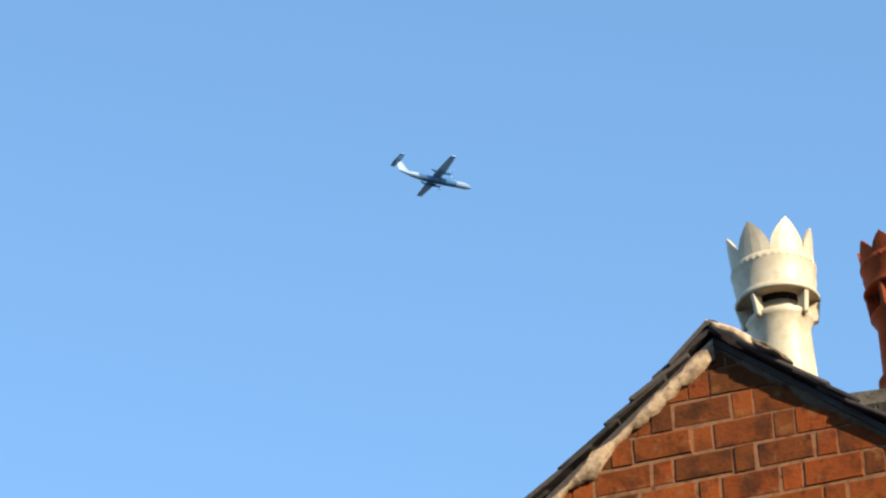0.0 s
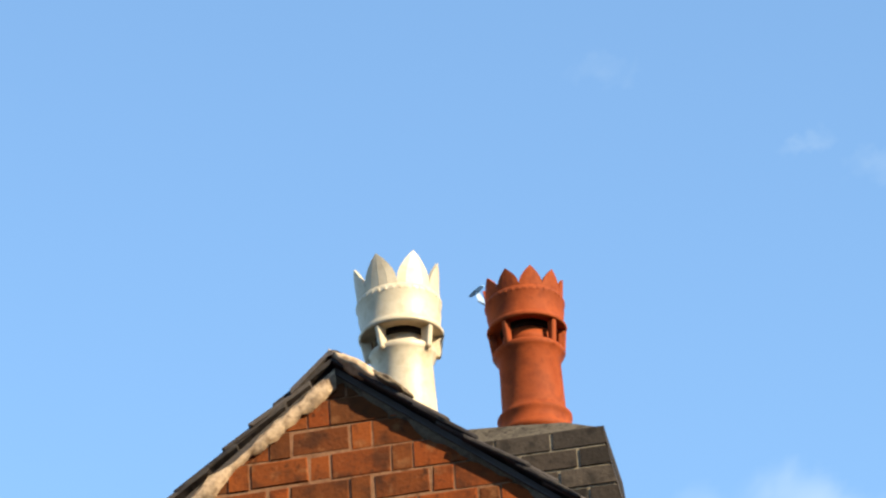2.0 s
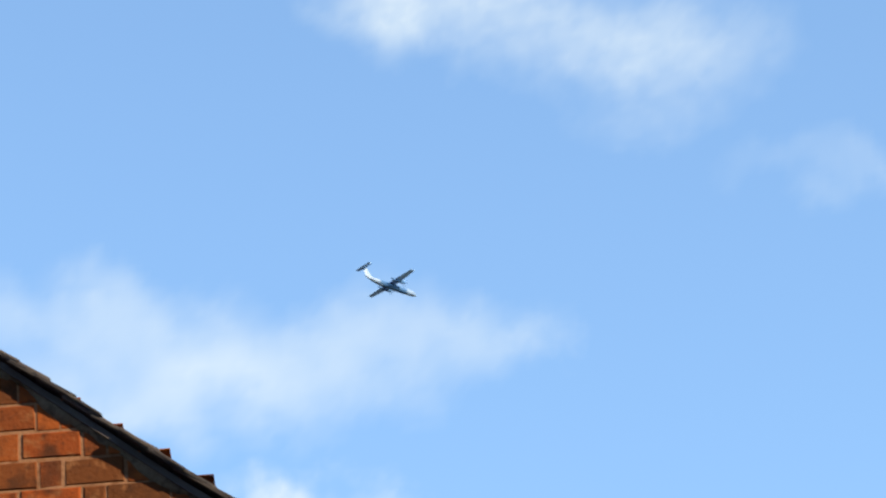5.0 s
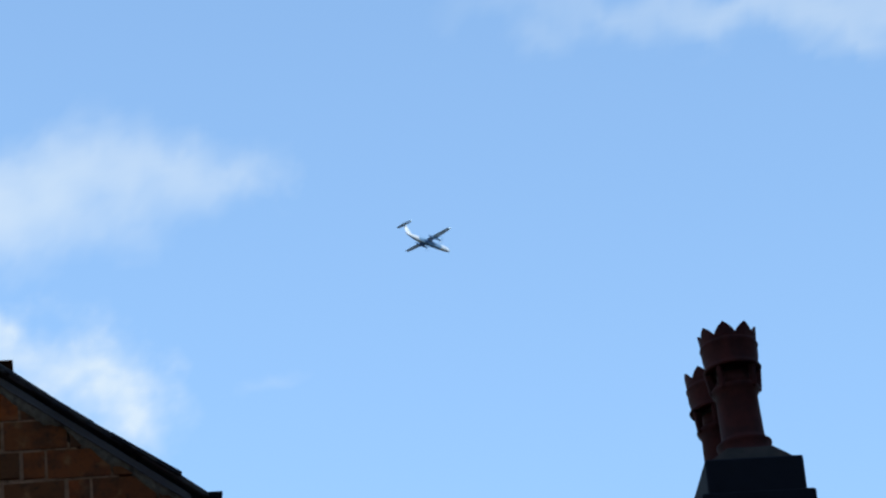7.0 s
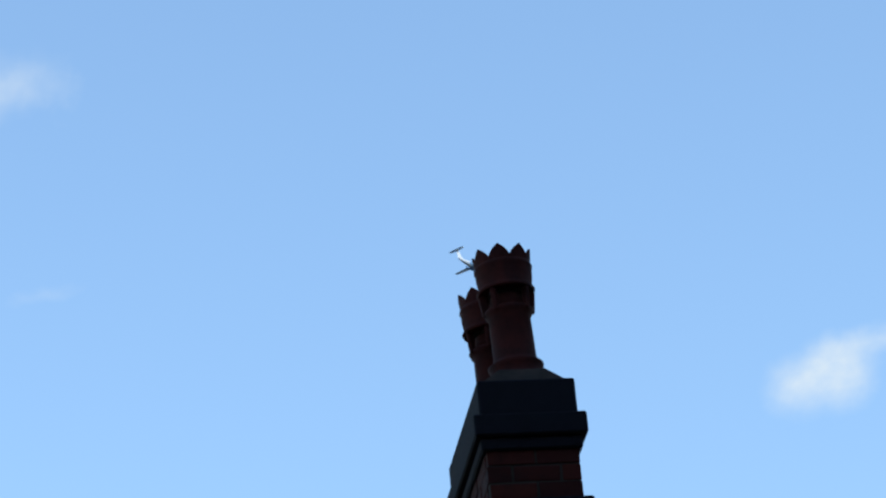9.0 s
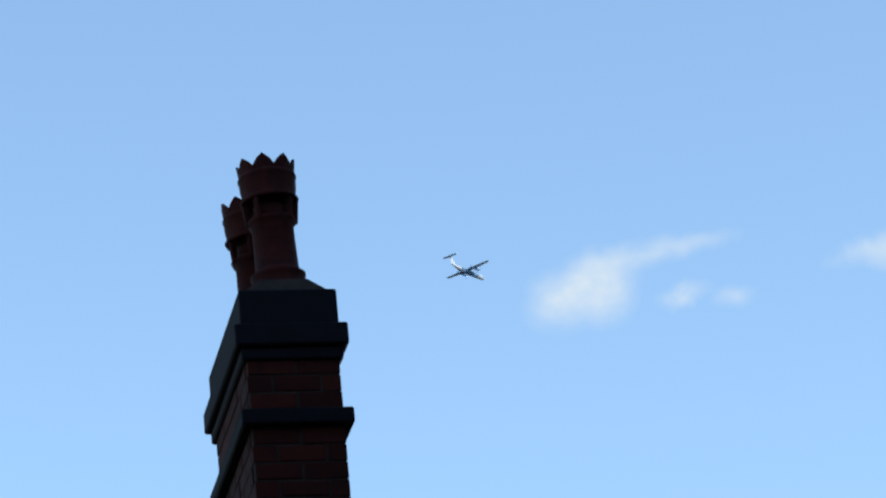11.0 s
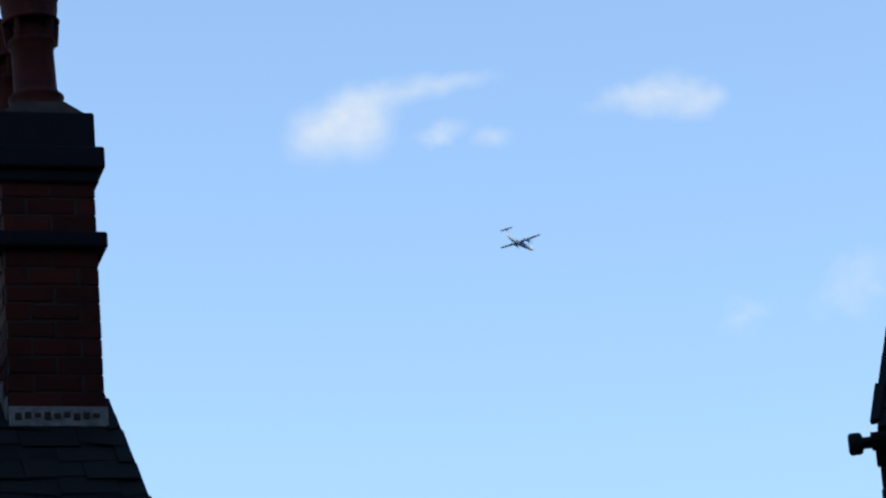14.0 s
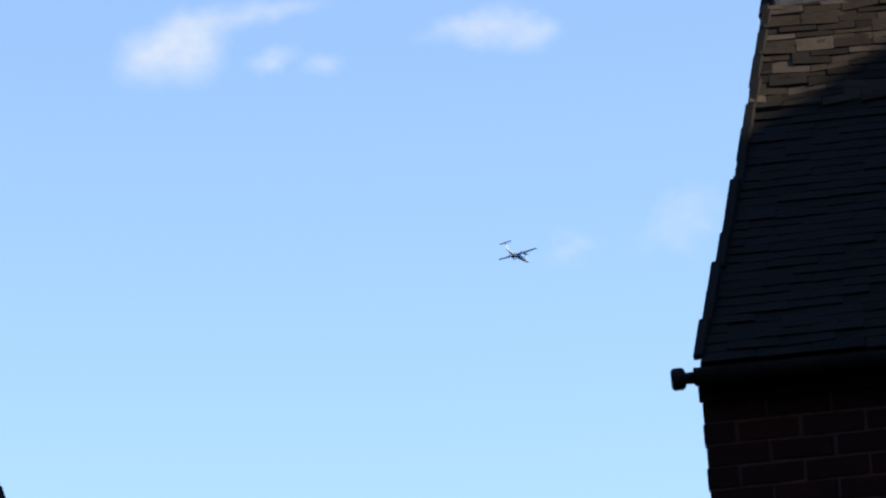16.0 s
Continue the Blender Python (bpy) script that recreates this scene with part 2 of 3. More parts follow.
# Invented blocks, never in view, sized to throw shadows and hide low sky.
def shade_house(x0, x1, y0, y1, eave, ridge, label, along_y=False):
    home = empty("house", pose(0, 0, 0), label, "house", "houses round the yard")
    bm = bmesh.new()
    box(bm, x0, x1, y0, y1, 0, eave)
    part("wall", bm, RENDERED, home)
    bm = bmesh.new()
    if along_y:
        prism(bm, [(x0 - 0.2, eave), (x1 + 0.2, eave), ((x0 + x1) / 2, ridge)], y0, y1)
    else:
        prism(bm, [(y0 - 0.2, eave), (y1 + 0.2, eave), ((y0 + y1) / 2, ridge)], x0, x1)
        for v in bm.verts:
            v.co = Vector((v.co.y, v.co.x, v.co.z))
    bmesh.ops.recalc_face_normals(bm, faces=bm.faces)
    part("roof", bm, SLATE, home)


shade_house(-22, 11.5, -10.0, -3.0, 9.5, 12.5, "unseen dark red brick terrace added across the yard to cut sky light")
shade_house(-20.0, -12.0, -2.9, 10.0, 10.5, 13.5, "unseen dark red brick terrace added to close the yard and cut sky light", True)
shade_house(12.0, 16.0, -7.0, 6.2, 13.6, 15.9, "unseen tall dark red brick house added to shade the gable's foot", True)
shade_house(12.0, 16.0, 6.25, 11.15, 9.2, 11.3, "unseen low dark red brick house added to set the steep roof's shadow line", True)
shade_house(12.0, 16.0, 11.2, 18.0, 15.0, 17.3, "unseen tall dark red brick house added to shade the tall stack", True)


# ---------------------------------------------------------------- gabled house
U_RIDGE, Z_RIDGE, SLOPE_LEFT, SLOPE_RIGHT, U_EAVE = -1.70, 9.357, 0.79, 0.83, 1.22
def gable_top(u, drop):
    d = u - U_RIDGE
    return Z_RIDGE - (SLOPE_RIGHT * d if d > 0 else -SLOPE_LEFT * d) + 0.078 * max(0.0, d - 1.9) - drop


home = empty("house", pose(0.9107, 13.2907, 0, 0, 0, -7.5), "orange-red brick gabled house with dark tiled roof", "house")
bm = bmesh.new()
half = U_EAVE - U_RIDGE
prism(bm, [(U_RIDGE - half + 0.06, 0), (U_EAVE - 0.06, 0), (U_EAVE - 0.06, gable_top(U_EAVE, 0.08)), (U_RIDGE, Z_RIDGE - 0.075), (U_RIDGE - half + 0.06, gable_top(U_RIDGE - half, 0.08))], 0.0012, 0.3)
gable = part("wall", bm, MORTAR, home, "red brick gable wall with buff mortar joints")
for s in (-1, 1):
    x = U_RIDGE + s * (half - 0.2)
    bm = bmesh.new()
    box(bm, x - 0.12, x + 0.12, 0.3, 8.0, 0, gable_top(U_EAVE, 0.2))
    part("wall", bm, RENDERED, home)
bm = bmesh.new()
box(bm, U_RIDGE - half + 0.32, U_RIDGE + half - 0.32, 7.7, 8.0, 0, gable_top(U_EAVE, 0.2))
part("wall", bm, RENDERED, home)
# roof slab
bm = bmesh.new()
left_edge, right_edge = U_RIDGE - half - 0.06, U_EAVE + 0.06
prism(bm, [(U_RIDGE, Z_RIDGE - 0.02), (U_RIDGE + 1.9, gable_top(U_RIDGE + 1.9, 0.02)), (right_edge, gable_top(right_edge, 0.02)), (right_edge, gable_top(right_edge, 0.05)), (U_RIDGE + 1.9, gable_top(U_RIDGE + 1.9, 0.05)), (U_RIDGE, Z_RIDGE - 0.05),
           (left_edge, gable_top(left_edge, 0.05)), (left_edge, gable_top(left_edge, 0.02))], -0.02, 8.1)
roof = part("roof", bm, TILE, home, "dark weathered clay tile roof")
# verge tiles and undercloak, laid up both slopes
rnd = random.Random(11)
tile_shapes = []
for k in range(4):
    bm = bmesh.new()
    box(bm, -0.14, 0.14, -0.1, 0.1, -0.008, 0.008, bevel=0.004)
    for v in bm.verts:
        v.co.x += rnd.uniform(-0.007, 0.007)
        v.co.z += 0.008 * (v.co.x / 0.15) ** 2 + rnd.uniform(-0.003, 0.003)
    tile_shapes.append(mesh_of("tile", bm, TILE))
for s, slope in ((-1, SLOPE_LEFT), (1, SLOPE_RIGHT)):
    ang = math.degrees(math.atan(slope))
    for k in range(int(half / math.cos(radians(ang)) / 0.122 - 0.5)):
        u = U_RIDGE + s * (0.14 + 0.122 * k) * math.cos(radians(ang))
        lift = pose(u, 0.058 + rnd.uniform(-0.016, 0.010), gable_top(u, 0) + rnd.uniform(-0.006, 0.007), 0, s * (ang - 3.8), 0)
        piece("tile", rnd.choice(tile_shapes), roof, lift @ pose(0, 0, 0, rnd.uniform(-1.5, 1.5), rnd.uniform(-2, 2), rnd.uniform(-4, 4)))
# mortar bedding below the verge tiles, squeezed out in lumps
# The right bed is the same mortar, toned down as if shaded.
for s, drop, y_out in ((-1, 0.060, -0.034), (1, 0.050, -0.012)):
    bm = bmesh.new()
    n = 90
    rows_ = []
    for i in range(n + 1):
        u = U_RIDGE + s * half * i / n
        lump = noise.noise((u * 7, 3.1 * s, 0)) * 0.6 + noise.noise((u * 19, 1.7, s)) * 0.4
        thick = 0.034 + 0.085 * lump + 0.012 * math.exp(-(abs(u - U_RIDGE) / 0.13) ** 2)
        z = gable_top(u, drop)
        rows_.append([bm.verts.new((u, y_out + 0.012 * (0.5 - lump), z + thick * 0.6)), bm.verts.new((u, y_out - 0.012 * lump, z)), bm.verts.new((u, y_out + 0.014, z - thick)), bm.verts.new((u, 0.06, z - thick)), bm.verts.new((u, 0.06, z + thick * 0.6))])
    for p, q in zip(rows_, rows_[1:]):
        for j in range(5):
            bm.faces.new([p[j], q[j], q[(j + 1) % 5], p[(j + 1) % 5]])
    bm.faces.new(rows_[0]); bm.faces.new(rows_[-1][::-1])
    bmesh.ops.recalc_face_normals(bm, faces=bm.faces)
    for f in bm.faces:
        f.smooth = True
    part("mortar_fillet", bm, FILLET if s < 0 else SHADED_DIRTY_FILLET, roof, "pale cement fillet under the verge" if s < 0 else "mortar bed under the verge, greyed for shade")
# angled ridge tiles with a mortared end
for k in range(17):
    bm = bmesh.new()
    wings = [(-0.165, -0.165 * SLOPE_LEFT), (-0.02, 0.004), (0.0, 0.010), (0.02, 0.004), (0.165, -0.165 * SLOPE_RIGHT)]
    outline = wings + [(x * 0.97, z_ - 0.02) for x, z_ in wings[::-1]]
    prism(bm, outline, 0.0, 0.44)
    part("ridge_tile", bm, TILE, roof, at=pose(U_RIDGE, -0.06 + 0.455 * k, Z_RIDGE + 0.022))
for dx, dz, sx, sz, lean in ((0.085, -0.045, 0.13, 0.028, -39), (0.20, -0.130, 0.10, 0.022, -39)):
    bm = bmesh.new()
    bmesh.ops.create_icosphere(bm, subdivisions=4, radius=1)
    for v in bm.verts:
        c = v.co.copy()
        v.co = Vector((c.x * sx, c.y * 0.05, c.z * sz)) * (1 + 0.25 * noise.noise(c * 1.6 + Vector((dx * 50, 0, 0))) + 0.08 * noise.noise(c * 5))
    for f in bm.faces:
        f.smooth = True
    part("ridge_mortar", bm, FILLET if dx < 0.1 else SHADED_DIRTY_FILLET, roof, "pale cement plugging the ridge end", at=pose(U_RIDGE + dx, -0.03, Z_RIDGE + dz, 0, -lean, 0))
# eave end: boxed gutter over the side wall
bm = bmesh.new()
box(bm, U_EAVE - 0.17, U_EAVE + 0.015, -0.03, 8.0, gable_top(U_EAVE, 0.22), gable_top(U_EAVE, 0.055), bevel=0.01)
part("eaves_box", bm, BLACK, home, "black painted eaves box")
bm = bmesh.new()
steps = 10
for r, flip in ((0.055, 1), (0.049, -1)):
    rr = [[bm.verts.new((r * math.cos(math.pi + math.pi * j / steps), y, r * math.sin(math.pi + math.pi * j / steps))) for j in range(steps + 1)] for y in (-0.02, 8.05)]
    for j in range(steps):
        bm.faces.new([rr[0][j], rr[0][j + 1], rr[1][j + 1], rr[1][j]])
    if flip > 0:
        bm.faces.new(rr[0])
bmesh.ops.solidify(bm, geom=bm.faces[:], thickness=0.003)
part("gutter", bm, BLACK, home, "black half-round gutter", at=pose(U_EAVE + 0.02, 0, gable_top(U_EAVE, -0.01)))


# ---------------------------------------------------------------- chimney pots
def crown_pot(name, m, height, r_crown, r_neck, r_foot, mat, label, tips=8, group="", ring=0.53, cup=0.69, joint=0.865):
    """A tall clay pot: moulded foot, tapered barrel, a gallery of openings, a flared cup and a crown of points."""
    pot = empty(name, m, label, "chimney pot", group)
    h = height
    bm = bmesh.new()
    lathe(bm, [(r_foot * 0.9, 0), (r_foot * 1.04, 0.02 * h), (r_foot * 1.04, 0.05 * h), (r_foot * 0.94, 0.07 * h), (r_foot * 0.96, 0.12 * h), (r_foot * 1.0, 0.135 * h), (r_foot * 1.0, 0.15 * h), (r_foot * 0.88, 0.165 * h),
               (r_neck * 1.0, 0.2 * h), (r_neck * 0.97, (ring - 0.03) * h), (r_neck * 1.1, ring * h), (r_neck * 1.16, (ring + 0.02) * h), (r_neck * 1.1, (ring + 0.035) * h), (r_neck * 0.85, (ring + 0.045) * h)], 32)
    part("barrel", bm, mat, pot)
    bm = bmesh.new()
    mid = ring + 0.84 * (cup - ring)
    lathe(bm, [(r_neck * 0.80, (ring + 0.03) * h), (r_neck * 0.78, mid * h)], 28)
    part("gallery_core", bm, mat, pot)
    # Black band put in for the shadow the cup throws on the core.
    bm = bmesh.new()
    lathe(bm, [(r_neck * 0.80, mid * h), (r_neck * 0.86, (cup + 0.012) * h)], 28)
    part("gallery_throat", bm, SOOT_SHADE, pot, "soot-black band standing for shade below the cup")
    # hood brackets between the openings
    z0, z1 = ring * h, cup * h
    for turn in (222, 305, 349, 49, 109, 169):
        bm = bmesh.new()
        box(bm, r_neck * 0.95, r_crown * 0.97, -0.012, 0.012, z0, z1, bevel=0.006)
        for v in bm.verts:
            w = (v.co.z - z0) / (z1 - z0)
            v.co.x = r_neck * 0.84 + (v.co.x - r_neck * 0.84) * (0.75 + 0.25 * w)
        part("bracket", bm, mat, pot, at=pose(0, 0, 0, 0, 0, turn))
    bm = bmesh.new()
    span = joint - cup
    lathe(bm, [(r_neck * 0.86, (cup + 0.012) * h), (r_crown * 0.80, (cup + 0.008) * h), (r_crown * 0.97, cup * h), (r_crown * 1.0, (cup + 0.015) * h), (r_crown * 0.95, (cup + 0.03) * h), (r_crown * 0.91, (cup + 0.25 * span) * h), (r_crown * 0.96, (cup + 0.55 * span) * h), (r_crown * 0.97, (joint - 0.03) * h),
               (r_crown * 0.99, (joint - 0.022) * h), (r_crown * 0.99, (joint - 0.006) * h), (r_crown * 0.96, joint * h), (r_crown * 0.96, (joint + 0.012) * h), (r_crown * 0.86, (joint + 0.012) * h), (r_crown * 0.80, (cup + 0.03) * h)], 32, ends=False)
    part("cup", bm, mat, pot)
    bm = bmesh.new()
    lathe(bm, [(r_neck * 0.7, (cup + 0.01) * h), (r_neck * 0.7, (cup + 0.03) * h)], 20)
    part("flue", bm, SOOT_SHADE, pot, "soot-black flue throat")
    # row of beads under the crown
    for k in range(36):
        bm = bmesh.new()
        box(bm, r_crown * 0.97, r_crown * 1.0, -0.0085, 0.0085, (joint - 0.022) * h, (joint - 0.004) * h, bevel=0.002)
        part("bead", bm, mat, pot, at=pose(0, 0, 0, 0, 0, 10 * k))
    # crown: pointed leaves leaning slightly out
    for k in range(tips):
        t = math.tau * (k + 0.5) / tips
        bm = bmesh.new()
        wide, lo, hi, n = math.tau / tips * 0.49, joint * h, h, 6
        inner, outer = [], []
        for j in range(n + 1):
            f = j / n
            w = wide * (1.02 - 1.02 * max(0.0, (f - 0.2) / 0.8) ** 1.6)
            r = r_crown * (0.95 + 0.06 * f)
            for lst, rr in ((outer, r), (inner, r - 0.022 * (1 - 0.5 * f))):
                lst.append([bm.verts.new((rr * math.cos(s * w), rr * math.sin(s * w), lo + (hi - lo) * f)) for s in (-1, -0.5, 0, 0.5, 1)])
        for j in range(n):
            for q in range(4):
                bm.faces.new([outer[j][q], outer[j][q + 1], outer[j + 1][q + 1], outer[j + 1][q]])
                bm.faces.new([inner[j][q + 1], inner[j][q], inner[j + 1][q], inner[j + 1][q + 1]])
            for q in (0, 4):
                bm.faces.new([outer[j][q], outer[j + 1][q], inner[j + 1][q], inner[j][q]])
        bmesh.ops.remove_doubles(bm, verts=bm.verts, dist=0.0004)
        bmesh.ops.recalc_face_normals(bm, faces=bm.faces)
        part("crown_point", bm, mat, pot, at=pose(0, 0, 0, 0, 0, math.degrees(t)))
    return pot


HOME = home.matrix_world.copy()
crown_pot("chimney_pot", HOME @ pose(-1.193, 1.62, 9.80, 0, -0.8, 20), 0.750, 0.167, 0.131, 0.154, TERRACOTTA, "orange terracotta crown chimney pot on a sooty stack", 10, "chimney pots", joint=0.872)
crown_pot("chimney_pot", HOME @ pose(-1.715, 1.62, 9.84, 0, -1.2, 22), 0.865, 0.180, 0.125, 0.156, BUFF, "cream glazed crown chimney pot beside a terracotta one", 7, "chimney pots", ring=0.50, cup=0.615, joint=0.81)

# ---------------------------------------------------------------- first chimney stack
stack = empty("chimney_stack", HOME @ pose(0, 1.4, 0), "soot-blackened brick chimney stack astride the roof ridge", "chimney")
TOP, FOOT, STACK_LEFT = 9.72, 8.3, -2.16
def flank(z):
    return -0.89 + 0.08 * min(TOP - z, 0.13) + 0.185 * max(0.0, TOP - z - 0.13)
bm = bmesh.new()
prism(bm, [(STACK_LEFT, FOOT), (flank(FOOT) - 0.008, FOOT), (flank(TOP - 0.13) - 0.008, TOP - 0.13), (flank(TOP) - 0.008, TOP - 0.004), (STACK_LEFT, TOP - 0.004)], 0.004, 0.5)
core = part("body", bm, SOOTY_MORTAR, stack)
rnd = random.Random(3)
course = 0.090
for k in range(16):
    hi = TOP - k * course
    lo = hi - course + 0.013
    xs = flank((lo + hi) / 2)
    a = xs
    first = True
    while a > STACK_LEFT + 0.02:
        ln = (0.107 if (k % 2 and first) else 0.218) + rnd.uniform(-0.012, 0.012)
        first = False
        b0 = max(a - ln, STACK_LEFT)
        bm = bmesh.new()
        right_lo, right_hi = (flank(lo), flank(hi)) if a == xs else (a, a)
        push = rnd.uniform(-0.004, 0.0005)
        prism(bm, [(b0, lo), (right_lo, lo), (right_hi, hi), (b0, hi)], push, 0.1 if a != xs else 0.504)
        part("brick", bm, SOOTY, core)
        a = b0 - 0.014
bm = bmesh.new()
rows_ = []
for x, y, z in ((-2.15, 0.004, TOP), (-0.895, 0.004, TOP), (-0.895, 0.5, TOP), (-2.15, 0.5, TOP)):
    rows_.append(bm.verts.new((x, y, z)))
tops = [bm.verts.new(v) for v in ((-2.0, 0.07, TOP + 0.14), (-1.05, 0.06, TOP + 0.07), (-1.05, 0.42, TOP + 0.09), (-2.0, 0.42, TOP + 0.16))]
bm.faces.new(tops)
bm.faces.new(rows_[::-1])
for i in range(4):
    bm.faces.new([rows_[i], rows_[(i + 1) % 4], tops[(i + 1) % 4], tops[i]])
bmesh.ops.subdivide_edges(bm, edges=bm.edges[:], cuts=4, use_grid_fill=True)
for v in bm.verts:
    if v.co.z > TOP + 0.005:
        v.co.z += 0.012 * noise.noise(v.co * 14)
part("flaunching", bm, SOOTY_CEMENT, stack, "weathered cement flaunching round the pots")

# ---------------------------------------------------------------- second house and its tall stack
SECOND = pose(5.2381, 16.8136, 0, 0, 0, -7.5)
tall = empty("chimney_stack", SECOND, "tall dark red brick chimney stack with dark oversailing courses", "chimney")
L, Rr, DEEP = -0.219, 0.203, 1.06
def band(x_out, z0, z1, name, mat, lab=""):
    bm = bmesh.new()
    box(bm, L - x_out, Rr + x_out, -x_out, DEEP + x_out, z0, z1, bevel=0.008)
    return part(name, bm, mat, tall, lab)
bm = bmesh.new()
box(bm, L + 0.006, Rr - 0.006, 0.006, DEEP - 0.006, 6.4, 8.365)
shaft = part("shaft", bm, SHADED_JOINT, tall, "dark red brick shaft")
band(0.042, 8.05, 8.125, "string_course", SHADED_SOOTY, "sooty string course, darkened further for shade")
band(0.02, 8.365, 8.422, "corbel", SHADED_SOOTY)
band(0.046, 8.426, 8.53, "corbel", SHADED_SOOTY, "sooty oversailing course, darkened further for shade")
band(0.012, 8.534, 8.705, "cap", SHADED_SOOTY, "sooty brick cap, darkened further for shade")
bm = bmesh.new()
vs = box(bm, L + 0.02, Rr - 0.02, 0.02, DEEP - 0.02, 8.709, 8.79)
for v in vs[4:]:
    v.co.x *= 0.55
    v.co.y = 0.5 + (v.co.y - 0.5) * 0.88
part("flaunching", bm, SHADED_JOINT, tall, "grey cement flaunching")
crown_pot("chimney_pot", SECOND @ pose(0.006, 0.27, 8.78, 0, -2, 8), 0.668, 0.136, 0.100, 0.128, SHADED_TERRACOTTA, "terracotta crown chimney pot on the tall stack, darkened for shade", 8, "chimney pots", joint=0.885)
crown_pot("chimney_pot", SECOND @ pose(-0.012, 0.72, 8.78, 0, -2, 30), 0.656, 0.136, 0.100, 0.128, SHADED_TERRACOTTA, "terracotta crown chimney pot on the tall stack, darkened for shade", 8, "chimney pots", joint=0.885)

second = empty("house", SECOND, "dark slate-roofed brick house under a tall stack", "house")
ridge_z, ridge_d, pitch2 = 7.735, 0.50, 1.02
eave2 = 5.6
bm = bmesh.new()
d_eave = ridge_d - (ridge_z - eave2) / pitch2
d_back = ridge_d + (ridge_z - eave2) / pitch2
VERGE_TOP, VERGE_FOOT = 0.225, 0.372
pts = [(-7.0, ridge_d, ridge_z), (VERGE_TOP, ridge_d, ridge_z), (VERGE_FOOT, d_eave, eave2), (-7.0, d_eave, eave2), (VERGE_TOP, d_back, eave2), (-7.0, d_back, eave2)]
low = [bm.verts.new(Vector(q) - Vector((0, 0, 0.08))) for q in pts]
up = [bm.verts.new(Vector(q) - Vector((0, 0, 0.02))) for q in pts]
for idx in ((3, 2, 1, 0), (0, 1, 4, 5)):
    bm.faces.new([up[i] for i in idx])
    bm.faces.new([low[i] for i in idx[::-1]])
for i, j in ((3, 2), (2, 1), (1, 4), (4, 5), (5, 0), (0, 3)):
    bm.faces.new([up[i], up[j], low[j], low[i]])
bmesh.ops.recalc_face_normals(bm, faces=bm.faces)
roof2 = part("roof", bm, SLATE, second, "dark blue slate roof")
bm = bmesh.new()
prism(bm, [(d_eave + 0.15, 0), (d_back - 0.15, 0), (d_back - 0.15, eave2), (ridge_d, ridge_z - 0.12), (d_eave + 0.15, eave2)], -6.9, 0.20)
for v in bm.verts:
    v.co = Vector((v.co.y, v.co.x, v.co.z))
bmesh.ops.recalc_face_normals(bm, faces=bm.faces)
part("wall", bm, RENDERED, second)
for k in range(14):
    bm = bmesh.new()
    box(bm, -0.232, 0.232, -0.1, 0.1, -0.03, 0.03, bevel=0.006)
    for v in bm.verts:
        v.co.z -= abs(v.co.y) * 0.85
    part("ridge_tile", bm, SLATE, roof2, at=pose(-0.56 - 0.46 * k, ridge_d, ridge_z - 0.015))
bm = bmesh.new()
lathe(bm, [(0.03, 0), (0.026, 0.012), (0.03, 0.022), (0.026, 0.034), (0.01, 0.042)], 12)
part("ridge_finial", bm, SLATE, roof2, at=pose(-0.72, ridge_d, ridge_z - 0.025))
# lead round the stack's foot
bm = bmesh.new()
box(bm, L - 0.005, Rr + 0.012, -0.012, 0.0, 7.222, 7.315, bevel=0.003)
part("lead_flashing", bm, LEAD, second, "pale lead flashing at the stack's foot")
for i in range(9):
    bm = bmesh.new()
    box(bm, L + 0.022 + i * 0.043, L + 0.050 + i * 0.043, -0.017, -0.0125, 7.252 + 0.006 * (i % 3), 7.282 + 0.005 * (i % 2))
    part("lead_wedge", bm, SHADED_JOINT, second)
for i in range(5):
    bm = bmesh.new()
    box(bm, L - 0.012, L - 0.001, 0.02 + i * 0.1, 0.118 + i * 0.1, 7.26 + i * 0.1, 7.37 + i * 0.1, bevel=0.003)
    part("lead_step", bm, LEAD, second)

# ---------------------------------------------------------------- third house: steep hipped roof
THIRD = pose(6.7588, 12.2834, 0, 0, 0, -31)
third = empty("house", THIRD, "brick house with a steep slate roof and black gutter", "house")
CORNER, EAVE3, PITCH3, DRIFT, RIDGE_D = 0.0, 5.80, 1.1, 0.180, 2.0
bm = bmesh.new()
box(bm, CORNER + 0.005, 6.0, 0.005, 4.0, 0, EAVE3)
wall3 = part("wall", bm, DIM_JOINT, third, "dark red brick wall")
bm = bmesh.new()
z_low, zt = EAVE3 + 0.02, EAVE3 + 0.02 + PITCH3 * (RIDGE_D + 0.08)
pts = [(CORNER + 0.012, -0.08, z_low), (6.1, -0.08, z_low), (6.1, RIDGE_D, zt), (CORNER + 0.02 + DRIFT * (RIDGE_D + 0.08), RIDGE_D, zt), (6.1, 4.08, z_low), (CORNER + 0.35, 4.08, z_low)]
vs = [bm.verts.new(q) for q in pts]
lo = [bm.verts.new(Vector(q) - Vector((0, 0, 0.05))) for q in pts]
for idx in ((0, 1, 2, 3), (3, 2, 4, 5)):
    bm.faces.new([vs[i] for i in idx])
    bm.faces.new([lo[i] for i in idx[::-1]])
for i, j in ((0, 1), (1, 2), (2, 4), (4, 5), (5, 3), (3, 0)):
    bm.faces.new([vs[i], vs[j], lo[j], lo[i]])
bmesh.ops.recalc_face_normals(bm, faces=bm.faces)
roof3 = part("roof", bm, SLATE, third, "steep slate roof, lower courses darkened for shade, upper ones paler for sun")
bm = bmesh.new()
prism(bm, [(0.1, EAVE3 - 0.02), (3.9, EAVE3 - 0.02), (RIDGE_D, zt - 0.14)], -0.2, 0.0)
